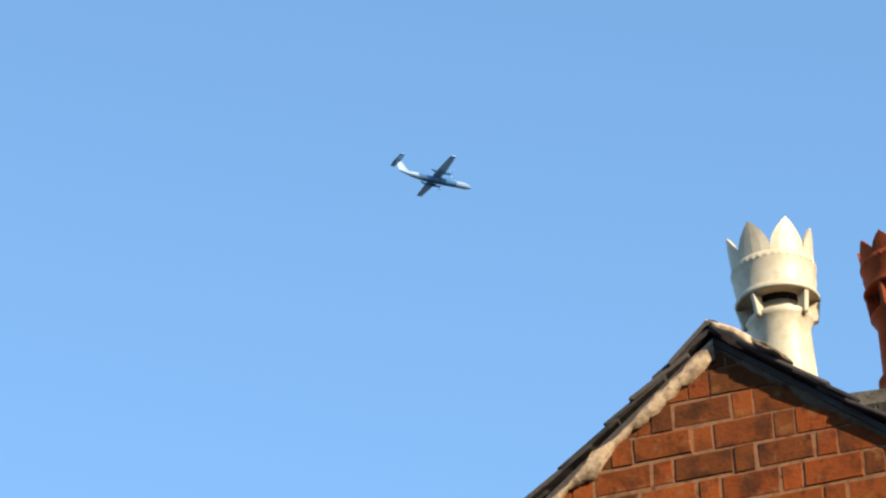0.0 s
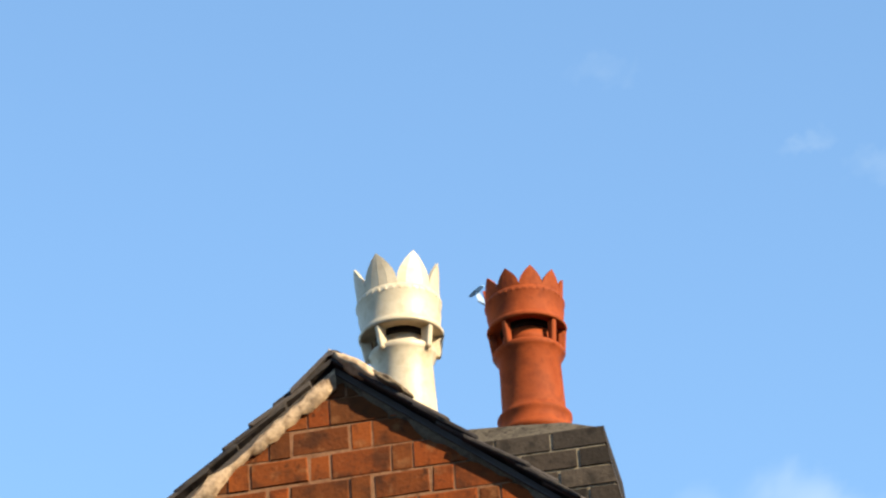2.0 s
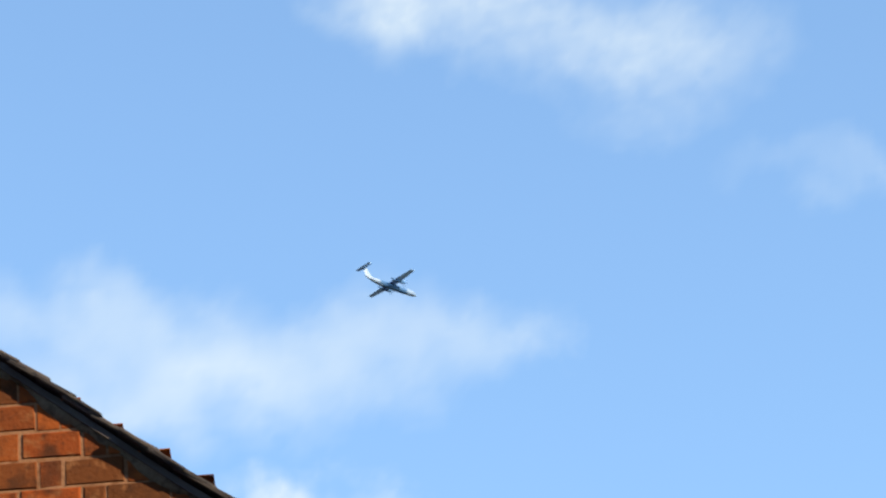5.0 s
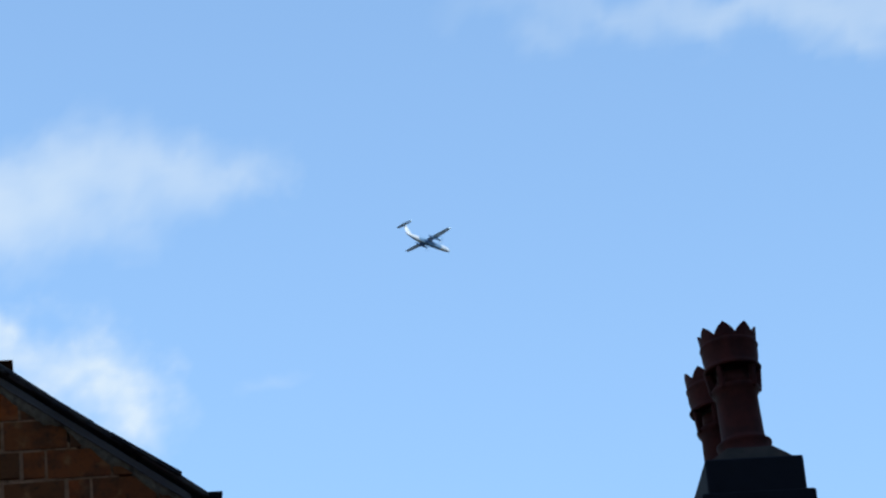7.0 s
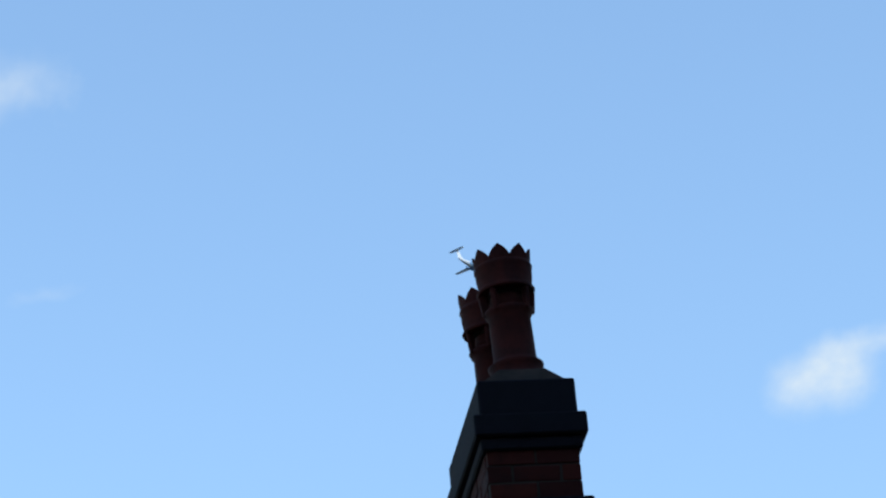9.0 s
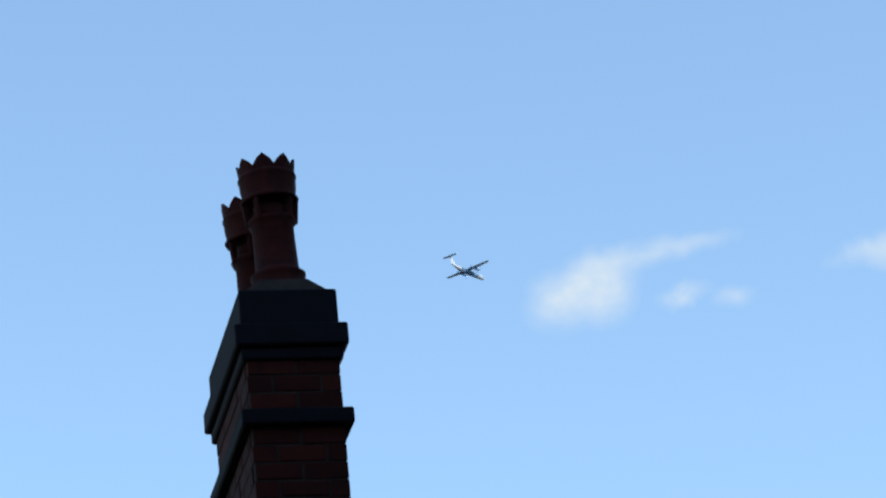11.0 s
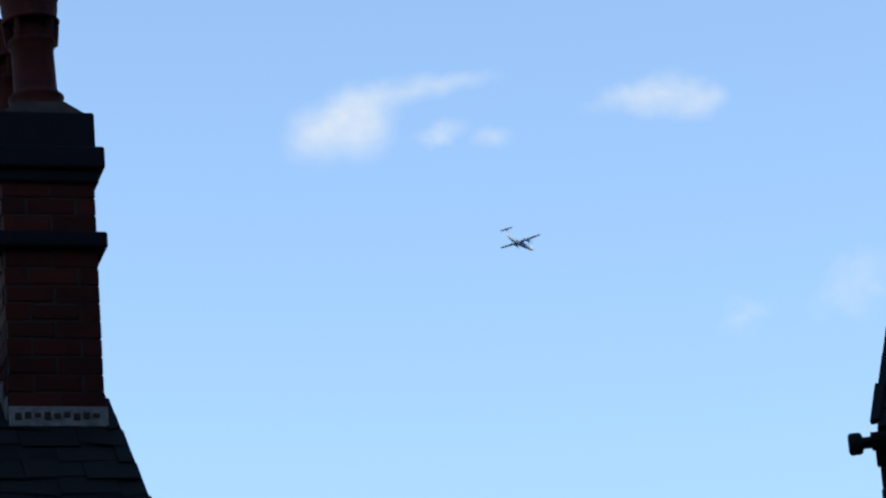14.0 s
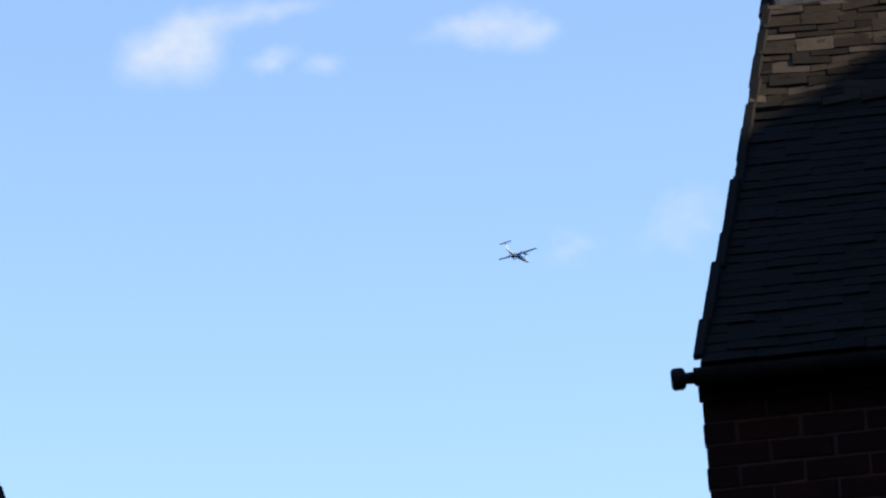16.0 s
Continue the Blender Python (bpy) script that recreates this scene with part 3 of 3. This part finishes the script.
for v in bm.verts:
    v.co = Vector((CORNER + 0.62 + v.co.y, v.co.x, v.co.z))
bmesh.ops.recalc_face_normals(bm, faces=bm.faces)
part("gable_wall", bm, DIM_JOINT, third)
# gutter along the eaves, its stop end standing out past the corner
bm = bmesh.new()
steps = 12
ring = []
for x in (CORNER - 0.012, 6.1):
    ring.append([bm.verts.new((x, -0.10 + r * math.cos(math.pi + math.pi * j / steps), EAVE3 - 0.015 + r * math.sin(math.pi + math.pi * j / steps))) for r in (0.05, 0.043) for j in range(steps + 1)])
n = steps + 1
for j in range(steps):
    bm.faces.new([ring[0][j], ring[1][j], ring[1][j + 1], ring[0][j + 1]])
    bm.faces.new([ring[0][n + j + 1], ring[1][n + j + 1], ring[1][n + j], ring[0][n + j]])
bm.faces.new(ring[0][:n])
bmesh.ops.recalc_face_normals(bm, faces=bm.faces)
part("gutter", bm, BLACK, third, "black half-round gutter with a stop end")
# Added board; its black fills in the shade below the gutter.
bm = bmesh.new()
box(bm, CORNER - 0.005, 6.05, -0.03, 0.0, EAVE3 - 0.10, EAVE3 - 0.035, bevel=0.004)
part("fascia", bm, BLACK, third, "black fascia board added to fill the shade under the eaves")
bm = bmesh.new()
lathe(bm, [(0.022, 0.0), (0.020, 0.035), (0.034, 0.040), (0.039, 0.050), (0.039, 0.078), (0.032, 0.086)], 16, pose(CORNER - 0.005, -0.10, EAVE3 - 0.036, 0, -90, 0))
part("gutter_stop", bm, BLACK, third, "black knobbed gutter stop end")
# chimney on the ridge
bm = bmesh.new()
cx = CORNER + 0.370
box(bm, cx, cx + 0.9, 1.74, 2.3, 7.4, 9.7)
top3 = empty("chimney_stack", THIRD, "dark red brick chimney stack rising from a steep slate roof", "chimney")
shaft3 = part("shaft", bm, SHADED_JOINT, top3)
bm = bmesh.new()
box(bm, cx - 0.005, cx + 0.93, 1.69, 1.735, 7.78, 7.88, bevel=0.006)
part("lead_flashing", bm, LEAD, top3, "pale lead apron")


# ---------------------------------------------------------------- clouds
CLOUD = bpy.data.materials.new("cloud_vapour")
CLOUD.use_nodes = True
nt = CLOUD.node_tree
nt.nodes.remove(nt.nodes["Principled BSDF"])
# Emission stands in for sunlight scattered inside the cloud.
white = nt.nodes.new("ShaderNodeEmission")
white.inputs["Color"].default_value = (0.88, 0.94, 1.0, 1)
white.inputs["Strength"].default_value = 0.365
clear = nt.nodes.new("ShaderNodeBsdfTransparent")
mixs = nt.nodes.new("ShaderNodeMixShader")
att = nt.nodes.new("ShaderNodeAttribute")
att.attribute_name = "veil"
nt.links.new(att.outputs["Fac"], mixs.inputs[0])
nt.links.new(clear.outputs[0], mixs.inputs[1])
nt.links.new(white.outputs[0], mixs.inputs[2])
nt.links.new(mixs.outputs[0], nt.nodes["Material Output"].inputs["Surface"])


def cloud(label, puffs, seed, ragged=0.55, far=2600.0, grain=1.0, warp=1.0):
    """puffs: heading, height (degrees), half width, half height, thickness 0 to 1, tilt. A thin veil bounded by its own ragged outline."""
    h0 = sum(p[0] for p in puffs) / len(puffs)
    v0 = sum(p[1] for p in puffs) / len(puffs)
    kx = math.cos(radians(v0))
    def density(x, y):
        d = 0.0
        wx = noise.fractal((x * 0.9 * grain, y * 0.9 * grain, seed), 0.8, 2.1, 5) * 0.55 * warp / grain
        wy = noise.fractal((x * 0.9 * grain, y * 0.9 * grain, seed + 40), 0.8, 2.1, 5) * 0.45 * warp / grain
        for hx, vy, rx, ry, amount, tilt in puffs:
            dx, dy = x + wx - (hx - h0) * kx, y + wy - (vy - v0)
            c, s = math.cos(radians(tilt)), math.sin(radians(tilt))
            ex, ey = (dx * c + dy * s) / rx, (dy * c - dx * s) / ry
            q = math.exp(-(ex * ex + ey * ey) * 1.3)
            d = 1 - (1 - d) * (1 - amount * q)
        n = noise.fractal((x * 2.2 * grain, y * 3.0 * grain, seed + 9), 0.95, 2.1, 5)
        return max(0.0, d * (1 + ragged * n) - 0.06)
    x0 = min((p[0] - h0) * kx - 2.0 * max(p[2], p[3]) for p in puffs)
    x1 = max((p[0] - h0) * kx + 2.0 * max(p[2], p[3]) for p in puffs)
    y0 = min((p[1] - v0) - 2.0 * max(p[3], p[2] * 0.7) for p in puffs)
    y1 = max((p[1] - v0) + 2.0 * max(p[3], p[2] * 0.7) for p in puffs)
    step = max((x1 - x0), (y1 - y0)) / 110
    nx, ny = int((x1 - x0) / step) + 1, int((y1 - y0) / step) + 1
    grid = [[density(x0 + i * step, y0 + j * step) for i in range(nx)] for j in range(ny)]
    bm = bmesh.new()
    lay = bm.verts.layers.float.new("veil")
    made = {}
    def vert(i, j):
        if (i, j) not in made:
            h, v = radians(h0 + (x0 + i * step) / kx), radians(v0 + y0 + j * step)
            r = far * (1 - 0.02 * grid[j][i])
            w = bm.verts.new((r * math.sin(h) * math.cos(v), r * math.cos(h) * math.cos(v), r * math.sin(v) + 1.6))
            w[lay] = min(1.0, grid[j][i])
            made[i, j] = w
        return made[i, j]
    for j in range(ny - 1):
        for i in range(nx - 1):
            if max(grid[j][i], grid[j][i + 1], grid[j + 1][i], grid[j + 1][i + 1]) > 0.004:
                f = bm.faces.new([vert(i, j), vert(i + 1, j), vert(i + 1, j + 1), vert(i, j + 1)])
                f.smooth = True
    # only the main body of vapour, no stray shreds
    left, best = set(bm.verts), set()
    while left:
        seen, todo = set(), [left.pop()]
        while todo:
            v = todo.pop()
            seen.add(v)
            for e in v.link_edges:
                w = e.other_vert(v)
                if w in left:
                    left.discard(w)
                    todo.append(w)
        best = max(best, seen, key=len)
    bmesh.ops.delete(bm, geom=[v for v in bm.verts if v not in best], context="VERTS")
    ob = part("cloud", bm, CLOUD, None)
    return tagged(ob, label, "cloud", "clouds")


cloud("soft white cumulus cloud in a blue sky", [(9.09, 31.96, 1.13, 0.86, 0.61, -3), (8.39, 31.06, 0.8, 0.6, 0.68, -4), (10.1, 31.45, 1.33, 0.93, 0.53, -3), (11.39, 30.41, 1.73, 0.66, 0.42, -12), (12.97, 30.11, 1.46, 0.8, 0.42, -1), (12.24, 29.12, 1.06, 0.4, 0.17, -1)], 2.0, ragged=0.26, warp=0.7, grain=1.51)
cloud("broad thin white veil of cloud", [(3.4, 27.1, 1.73, 0.66, 0.49, -6), (5.52, 26.19, 1.99, 0.8, 0.67, -5), (7.76, 26.51, 1.99, 0.73, 0.44, -4), (3.82, 25.86, 1.59, 0.6, 0.49, -5), (9.24, 26.69, 1.06, 0.6, 0.27, -3)], 5.0, ragged=0.12, grain=0.90)
cloud("bright white cumulus cloud with a crisp edge", [(6.23, 24.4, 0.86, 0.46, 0.75, -24), (7.7, 23.84, 0.93, 0.63, 0.72, -24), (8.35, 23.27, 0.6, 0.66, 0.6, -3)], 7.0, ragged=0.28, grain=1.51)
cloud("thin high veil of white cloud", [(15.2, 28.22, 1.86, 0.4, 0.18, -8), (17.9, 28.04, 2.12, 0.53, 0.34, -5), (20.32, 27.85, 1.99, 0.46, 0.32, -1)], 11.0, ragged=0.08, grain=0.90)
cloud("small feathery white cloud", [(21.16, 21.47, 0.42, 0.3, 0.45, 7), (21.49, 21.53, 0.53, 0.4, 0.54, 27), (21.66, 21.77, 0.46, 0.24, 0.34, 18), (21.94, 21.48, 0.33, 0.36, 0.52, 3), (21.99, 21.8, 0.46, 0.27, 0.4, 3), (22.64, 22.0, 0.73, 0.17, 0.4, 5), (23.4, 22.07, 0.53, 0.13, 0.29, 3)], 13.0, ragged=0.18, grain=2.56, warp=0.4)
cloud("tiny white puff of cloud", [(23.04, 21.36, 0.37, 0.18, 0.46, 6)], 17.0, ragged=0.25, grain=2.41, warp=0.35)
cloud("tiny white puff of cloud", [(23.76, 21.28, 0.32, 0.16, 0.38, 3)], 19.0, ragged=0.25, grain=2.41, warp=0.35)
cloud("small flat white cloud", [(25.72, 21.64, 0.53, 0.19, 0.35, 12), (26.23, 21.64, 0.46, 0.28, 0.5, 4), (26.84, 21.51, 0.41, 0.25, 0.52, 4)], 23.0, ragged=0.16, grain=2.56, warp=0.5)
cloud("faint wisp of cloud", [(27.18, 18.54, 0.4, 0.27, 0.26, 4)], 29.0, ragged=0.3, grain=2.11)
cloud("faint wisp of cloud", [(28.83, 18.78, 0.6, 0.5, 0.27, 4)], 31.0, ragged=0.3, grain=1.96)
cloud("faint wisp of cloud", [(10.32, 23.63, 0.63, 0.21, 0.17, 6)], 37.0, ragged=0.2, grain=2.11, warp=0.5)
cloud("faint wisp of cloud", [(4.45, 32.28, 0.6, 0.2, 0.15, 14)], 41.0, ragged=0.3, grain=1.96)
cloud("faint wisp of cloud", [(5.67, 31.84, 0.73, 0.33, 0.14, -5)], 42.0, ragged=0.3, grain=1.96)
cloud("faint wisp of cloud", [(10.32, 26.39, 0.8, 0.46, 0.2, -2)], 43.0, ragged=0.25, grain=1.81)
cloud("faint wisp of cloud", [(1.3, 33.61, 0.8, 0.27, 0.11, 7)], 47.0, ragged=0.3, grain=1.81)


# ---------------------------------------------------------------- airliner
plane = empty("airliner", pose(0, 0, 0), "white and dark blue twin-propeller airliner with a T-tail in flight", "aeroplane")
def body_tube(bm, stations, steps=20):
    rings = []
    for y, rx, rz, zc in stations:
        rings.append([bm.verts.new((rx * math.cos(k * math.tau / steps), y, zc + rz * math.sin(k * math.tau / steps))) for k in range(steps)])
    for p, q in zip(rings, rings[1:]):
        for k in range(steps):
            f = bm.faces.new([p[k], p[(k + 1) % steps], q[(k + 1) % steps], q[k]])
            f.smooth = True
    bm.faces.new(rings[0])
    bm.faces.new(rings[-1][::-1])
    bmesh.ops.recalc_face_normals(bm, faces=bm.faces)
def blade(bm, stations):
    """stations: span point x, leading y, trailing y, height z, thickness; an aerofoil lofted along them."""
    rings = []
    for x, y1, y0, z, th in stations:
        c = y1 - y0
        rings.append([bm.verts.new(v) for v in ((x, y1, z), (x, y1 - 0.25 * c, z + th), (x, y1 - 0.6 * c, z + 0.8 * th), (x, y0, z), (x, y1 - 0.6 * c, z - 0.4 * th), (x, y1 - 0.2 * c, z - 0.5 * th))])
    for p, q in zip(rings, rings[1:]):
        for k in range(6):
            bm.faces.new([p[k], p[(k + 1) % 6], q[(k + 1) % 6], q[k]])
    bm.faces.new(rings[0])
    bm.faces.new(rings[-1][::-1])
    bmesh.ops.recalc_face_normals(bm, faces=bm.faces)
bm = bmesh.new()
body_tube(bm, [(16.4, 0.1, 0.1, -0.4), (15.9, 0.55, 0.5, -0.35), (14.8, 1.0, 0.95, -0.2), (13.0, 1.35, 1.35, 0), (6, 1.38, 1.4, 0), (-6, 1.38, 1.4, 0), (-10, 1.1, 1.15, 0.25), (-14, 0.5, 0.6, 0.75), (-16, 0.15, 0.25, 1.0)])
fus = part("fuselage", bm, AIR_WHITE, plane)
bm = bmesh.new()
body_tube(bm, [(10.5, 1.0, 0.8, -0.2), (9.0, 1.44, 1.28, -0.1), (5, 1.5, 1.4, -0.06), (-5, 1.5, 1.4, -0.06), (-7, 1.42, 1.25, 0.05), (-9.5, 0.9, 0.8, 0.3)])
part("belly", bm, AIR_NAVY, fus, "dark blue belly")
for s in (-1, 1):
    bm = bmesh.new()
    blade(bm, [(0, 3.1, -1.0, 1.5, 0.36), (s * 4.6, 3.0, -1.0, 1.52, 0.32), (s * 14.2, 2.0, -0.3, 1.75, 0.14)])
    part("wing", bm, AIR_HAZED, plane, "grey wing with blue distance haze in its paint")
    bm = bmesh.new()
    body_tube(bm, [(4.9, 0.3, 0.3, 0.9), (4.4, 0.6, 0.65, 0.9), (2.0, 0.62, 0.8, 0.85), (-2.2, 0.5, 0.6, 0.9), (-3.6, 0.15, 0.2, 1.1)], 14)
    for v in bm.verts:
        v.co.x += s * 4.4
    nac = part("engine", bm, AIR_NAVY, plane, "dark blue engine nacelle")
    bm = bmesh.new()
    for k in range(6):
        box(bm, -0.12, 0.12, 4.95, 5.02, 0.2, 2.0, pose(s * 4.4, 0, 0.9, 0, 60 * k, 0))
    part("propeller", bm, AIR_HAZED, nac, "dark propeller blades")
    bm = bmesh.new()
    blade(bm, [(0, -14.3, -17.3, 5.6, 0.18), (s * 4.4, -15.0, -16.9, 5.65, 0.1)])
    part("tailplane", bm, AIR_HAZED, plane)
bm = bmesh.new()
blade(bm, [(0.8, -10.2, -15.6, 0, 0.2), (2.6, -12.2, -16.0, 0, 0.18), (5.7, -14.2, -16.9, 0, 0.12)])
for v in bm.verts:
    v.co = Vector((v.co.z, v.co.y, v.co.x))
bmesh.ops.recalc_face_normals(bm, faces=bm.faces)
part("fin", bm, AIR_WHITE, plane)

# ---------------------------------------------------------------- birds
def small_bird(label, size):
    bird = empty("bird", pose(0, 0, 0), label, "bird", "passing birds")
    bm = bmesh.new()
    body_tube(bm, [(0.5 * size, 0.01 * size, 0.01 * size, 0), (0.38 * size, 0.09 * size, 0.09 * size, 0), (0.1 * size, 0.14 * size, 0.13 * size, 0), (-0.25 * size, 0.08 * size, 0.07 * size, 0), (-0.55 * size, 0.1 * size, 0.015 * size, 0)], 10)
    part("body", bm, FEATHER, bird)
    for s in (-1, 1):
        bm = bmesh.new()
        blade(bm, [(s * 0.05 * size, 0.25 * size, -0.1 * size, 0.03 * size, 0.02 * size), (s * 0.5 * size, 0.2 * size, -0.08 * size, 0.14 * size, 0.012 * size), (s * 0.9 * size, -0.05 * size, -0.15 * size, 0.1 * size, 0.004 * size)])
        part("wing", bm, FEATHER, bird)
    return bird


swift = small_bird("small dark bird flitting past the chimneys", 0.10)
martin = small_bird("small dark bird crossing the open sky", 0.21)

# ---------------------------------------------------------------- slates and bricks
def lay_slates(parent, left, right, y0, z0, pitch_, rows, gauge, wide, mat, seed, thick=0.012, rough=1.0):
    """Slates in half-bond courses up a slope that starts at depth y0, height z0; left(d), right(d) bound it at depth d."""
    rnd = random.Random(seed)
    tilt = math.degrees(math.atan(pitch_))
    step = math.cos(radians(tilt)) * gauge
    shapes = []
    for k in range(5):
        bm = bmesh.new()
        box(bm, -wide / 2 + 0.002, wide / 2 - 0.002, 0, gauge * 2.1, -thick / 2, thick / 2)
        for v in bm.verts:
            if v.co.y < 0.01:
                v.co.y += rnd.uniform(-0.16, 0.16) * gauge * rough
                v.co.z += rnd.uniform(-0.002, 0.004) * rough
        shapes.append(mesh_of("slate", bm, mat))
    for r in range(rows):
        y, z = y0 + r * step, z0 + r * step * pitch_
        a, b = left(y), right(y)
        x = a - (0.5 * wide if r % 2 else 0) + wide / 2 - rnd.uniform(0, 0.15) * wide
        while x - wide / 2 < b:
            lo, hi = max(x - wide / 2, a), min(x + wide / 2, b)
            if hi - lo > 0.03:
                m = pose((lo + hi) / 2, y + rnd.uniform(-0.05, 0.05) * gauge * rough, z + thick * 0.9, tilt - 3.2 + rnd.uniform(-0.6, 0.6) * rough, rnd.uniform(-1, 1) * (rough - 1), rnd.uniform(-1, 1) * rough)
                ob = piece("slate", rnd.choice(shapes), parent, m @ Matrix.Diagonal(((hi - lo) / wide, 1, 1, 1)))
            x += wide


lay_slates(roof2, lambda d: -2.0, lambda d: VERGE_TOP + (VERGE_FOOT - VERGE_TOP) * (ridge_d - d) / (ridge_d - d_eave), d_eave, eave2 - 0.01, pitch2, 17, 0.15, 0.26, SLATE, 21)
verge3 = lambda d: CORNER + 0.020 + DRIFT * (d + 0.08)
# Shade-dark courses end at the shadow line; sunlit copies follow above.
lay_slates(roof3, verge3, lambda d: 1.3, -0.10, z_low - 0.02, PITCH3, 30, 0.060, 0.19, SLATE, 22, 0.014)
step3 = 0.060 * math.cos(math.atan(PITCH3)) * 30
lay_slates(roof3, verge3, lambda d: 1.3, -0.10 + step3, z_low - 0.02 + step3 * PITCH3, PITCH3, 23, 0.056, 0.15, SUNLIT_SLATE, 23, 0.024, 1.7)
verge_way = Vector((DRIFT, 1, PITCH3)).normalized()
for k in range(int((RIDGE_D + 0.08) / verge_way.y / 0.2)):
    bm = bmesh.new()
    box(bm, -0.020, 0.020, -0.005, 0.225, -0.012 - 0.004 * (k % 3), 0.012 + 0.004 * (k % 2), bevel=0.005)
    for v in bm.verts:
        v.co.z -= abs(v.co.x) * 0.5
    place = Vector((CORNER + 0.008 + 0.005 * math.sin(k * 2.3), -0.08, z_low + 0.030)) + verge_way * 0.2 * k + Vector((0.022 * math.sin(0.2 * k * 1.15), 0, 0))
    turn = verge_way.to_track_quat("Y", "Z").to_matrix().to_4x4()
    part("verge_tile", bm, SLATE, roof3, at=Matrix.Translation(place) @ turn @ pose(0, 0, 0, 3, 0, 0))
lay_rat_trap(gable, -4.3, U_EAVE - 0.1, 6.5, Z_RIDGE, -0.0016, 0.222, 0.083, 0.1108, -1.889, 8.77, BRICK, joint=0.0085, roof=lambda u: gable_top(u, 0.062 if u < U_RIDGE else 0.060))
lay_bricks(shaft, L, Rr, 7.3, 8.365, 0.0, 0.2225, 0.083, L, 7.3, SHADED_OLD_BRICK, deep=0.05, seed=4)
lay_bricks(shaft, 0.0, DEEP - 0.06, 7.3, 8.365, 0.0, 0.2225, 0.083, 0.055, 7.3, SHADED_OLD_BRICK, deep=0.05, seed=5, turn=pose(L, DEEP, 0, 0, 0, -90))
lay_bricks(wall3, CORNER, 1.0, 4.9, EAVE3 - 0.105, 0.0, 0.2235, 0.079, 0.111, 5.548, SHADED_BRICK, deep=0.06, seed=6)
lay_bricks(shaft3, cx, cx + 0.9, 7.9, 9.2, 1.74, 0.2225, 0.083, cx, 7.9, SHADED_OLD_BRICK, deep=0.05, seed=7)


# ---------------------------------------------------------------- movement
# seconds and place of the airliner over the ground, 880 m above the eye
FLIGHT = [(0, -181.9, 1384.5), (0.5, -140.7, 1415.2), (1, -99.0, 1443.8), (2.5, 29.6, 1529.6), (3, 72.0, 1560.7), (3.5, 114.3, 1589.6), (4, 155.9, 1621.1), (4.5, 197.9, 1653.6), (4.7, 214.9, 1667.6), (6.8, 395.0, 1798.3), (7, 412.1, 1811.4), (7.5, 454.1, 1843.9), (8, 495.7, 1872.1), (8.5, 538.0, 1900.7), (9, 581.0, 1932.2), (11.3, 771.2, 2068.7), (11.5, 790.5, 2083.0), (12, 829.9, 2112.5), (12.5, 872.1, 2141.9), (13, 914.2, 2172.9), (13.5, 958.7, 2205.2), (14, 996.8, 2233.4), (14.5, 1041.4, 2263.0), (15, 1081.6, 2290.0), (15.5, 1123.3, 2319.8), (16, 1169.5, 2356.9)]

# seconds and places of the two birds
SWIFT = [(0, -92.62, 55.43, 51.24), (3.0, -7.99, 39.49, 24.7), (3.3, -2.1, 38.95, 24.45), (3.4, -0.52, 38.85, 24.7), (3.5, 2.37, 39.72, 23.05), (3.6, 6.81, 39.88, 21.77), (3.8, 17.47, 41.3, 19.33), (16, 414.33, 183.08, 61.52)]
MARTIN = [(0, 300, -60, 20), (12.5, 33.36, 56.99, 20.45), (12.8, 29.85, 57.52, 21.59), (12.9, 29.15, 57.74, 21.98), (13.0, 28.02, 58.35, 21.81), (13.2, 27.02, 58.64, 22.34), (13.5, 25.07, 58.03, 17.98), (14.0, 21.98, 58.14, 12.6), (16, -15.19, 89.13, 8.27)]


def motions():
    walk(swift, [(t, pose(x, y, z, 0, 0, -85)) for t, x, y, z in SWIFT])
    walk(martin, [(t, pose(x, y, z, 0, 0, 55)) for t, x, y, z in MARTIN])
    walk(plane, [(t, pose(x, y, 881.6, 2, -4, -52)) for t, x, y in FLIGHT])


motions()
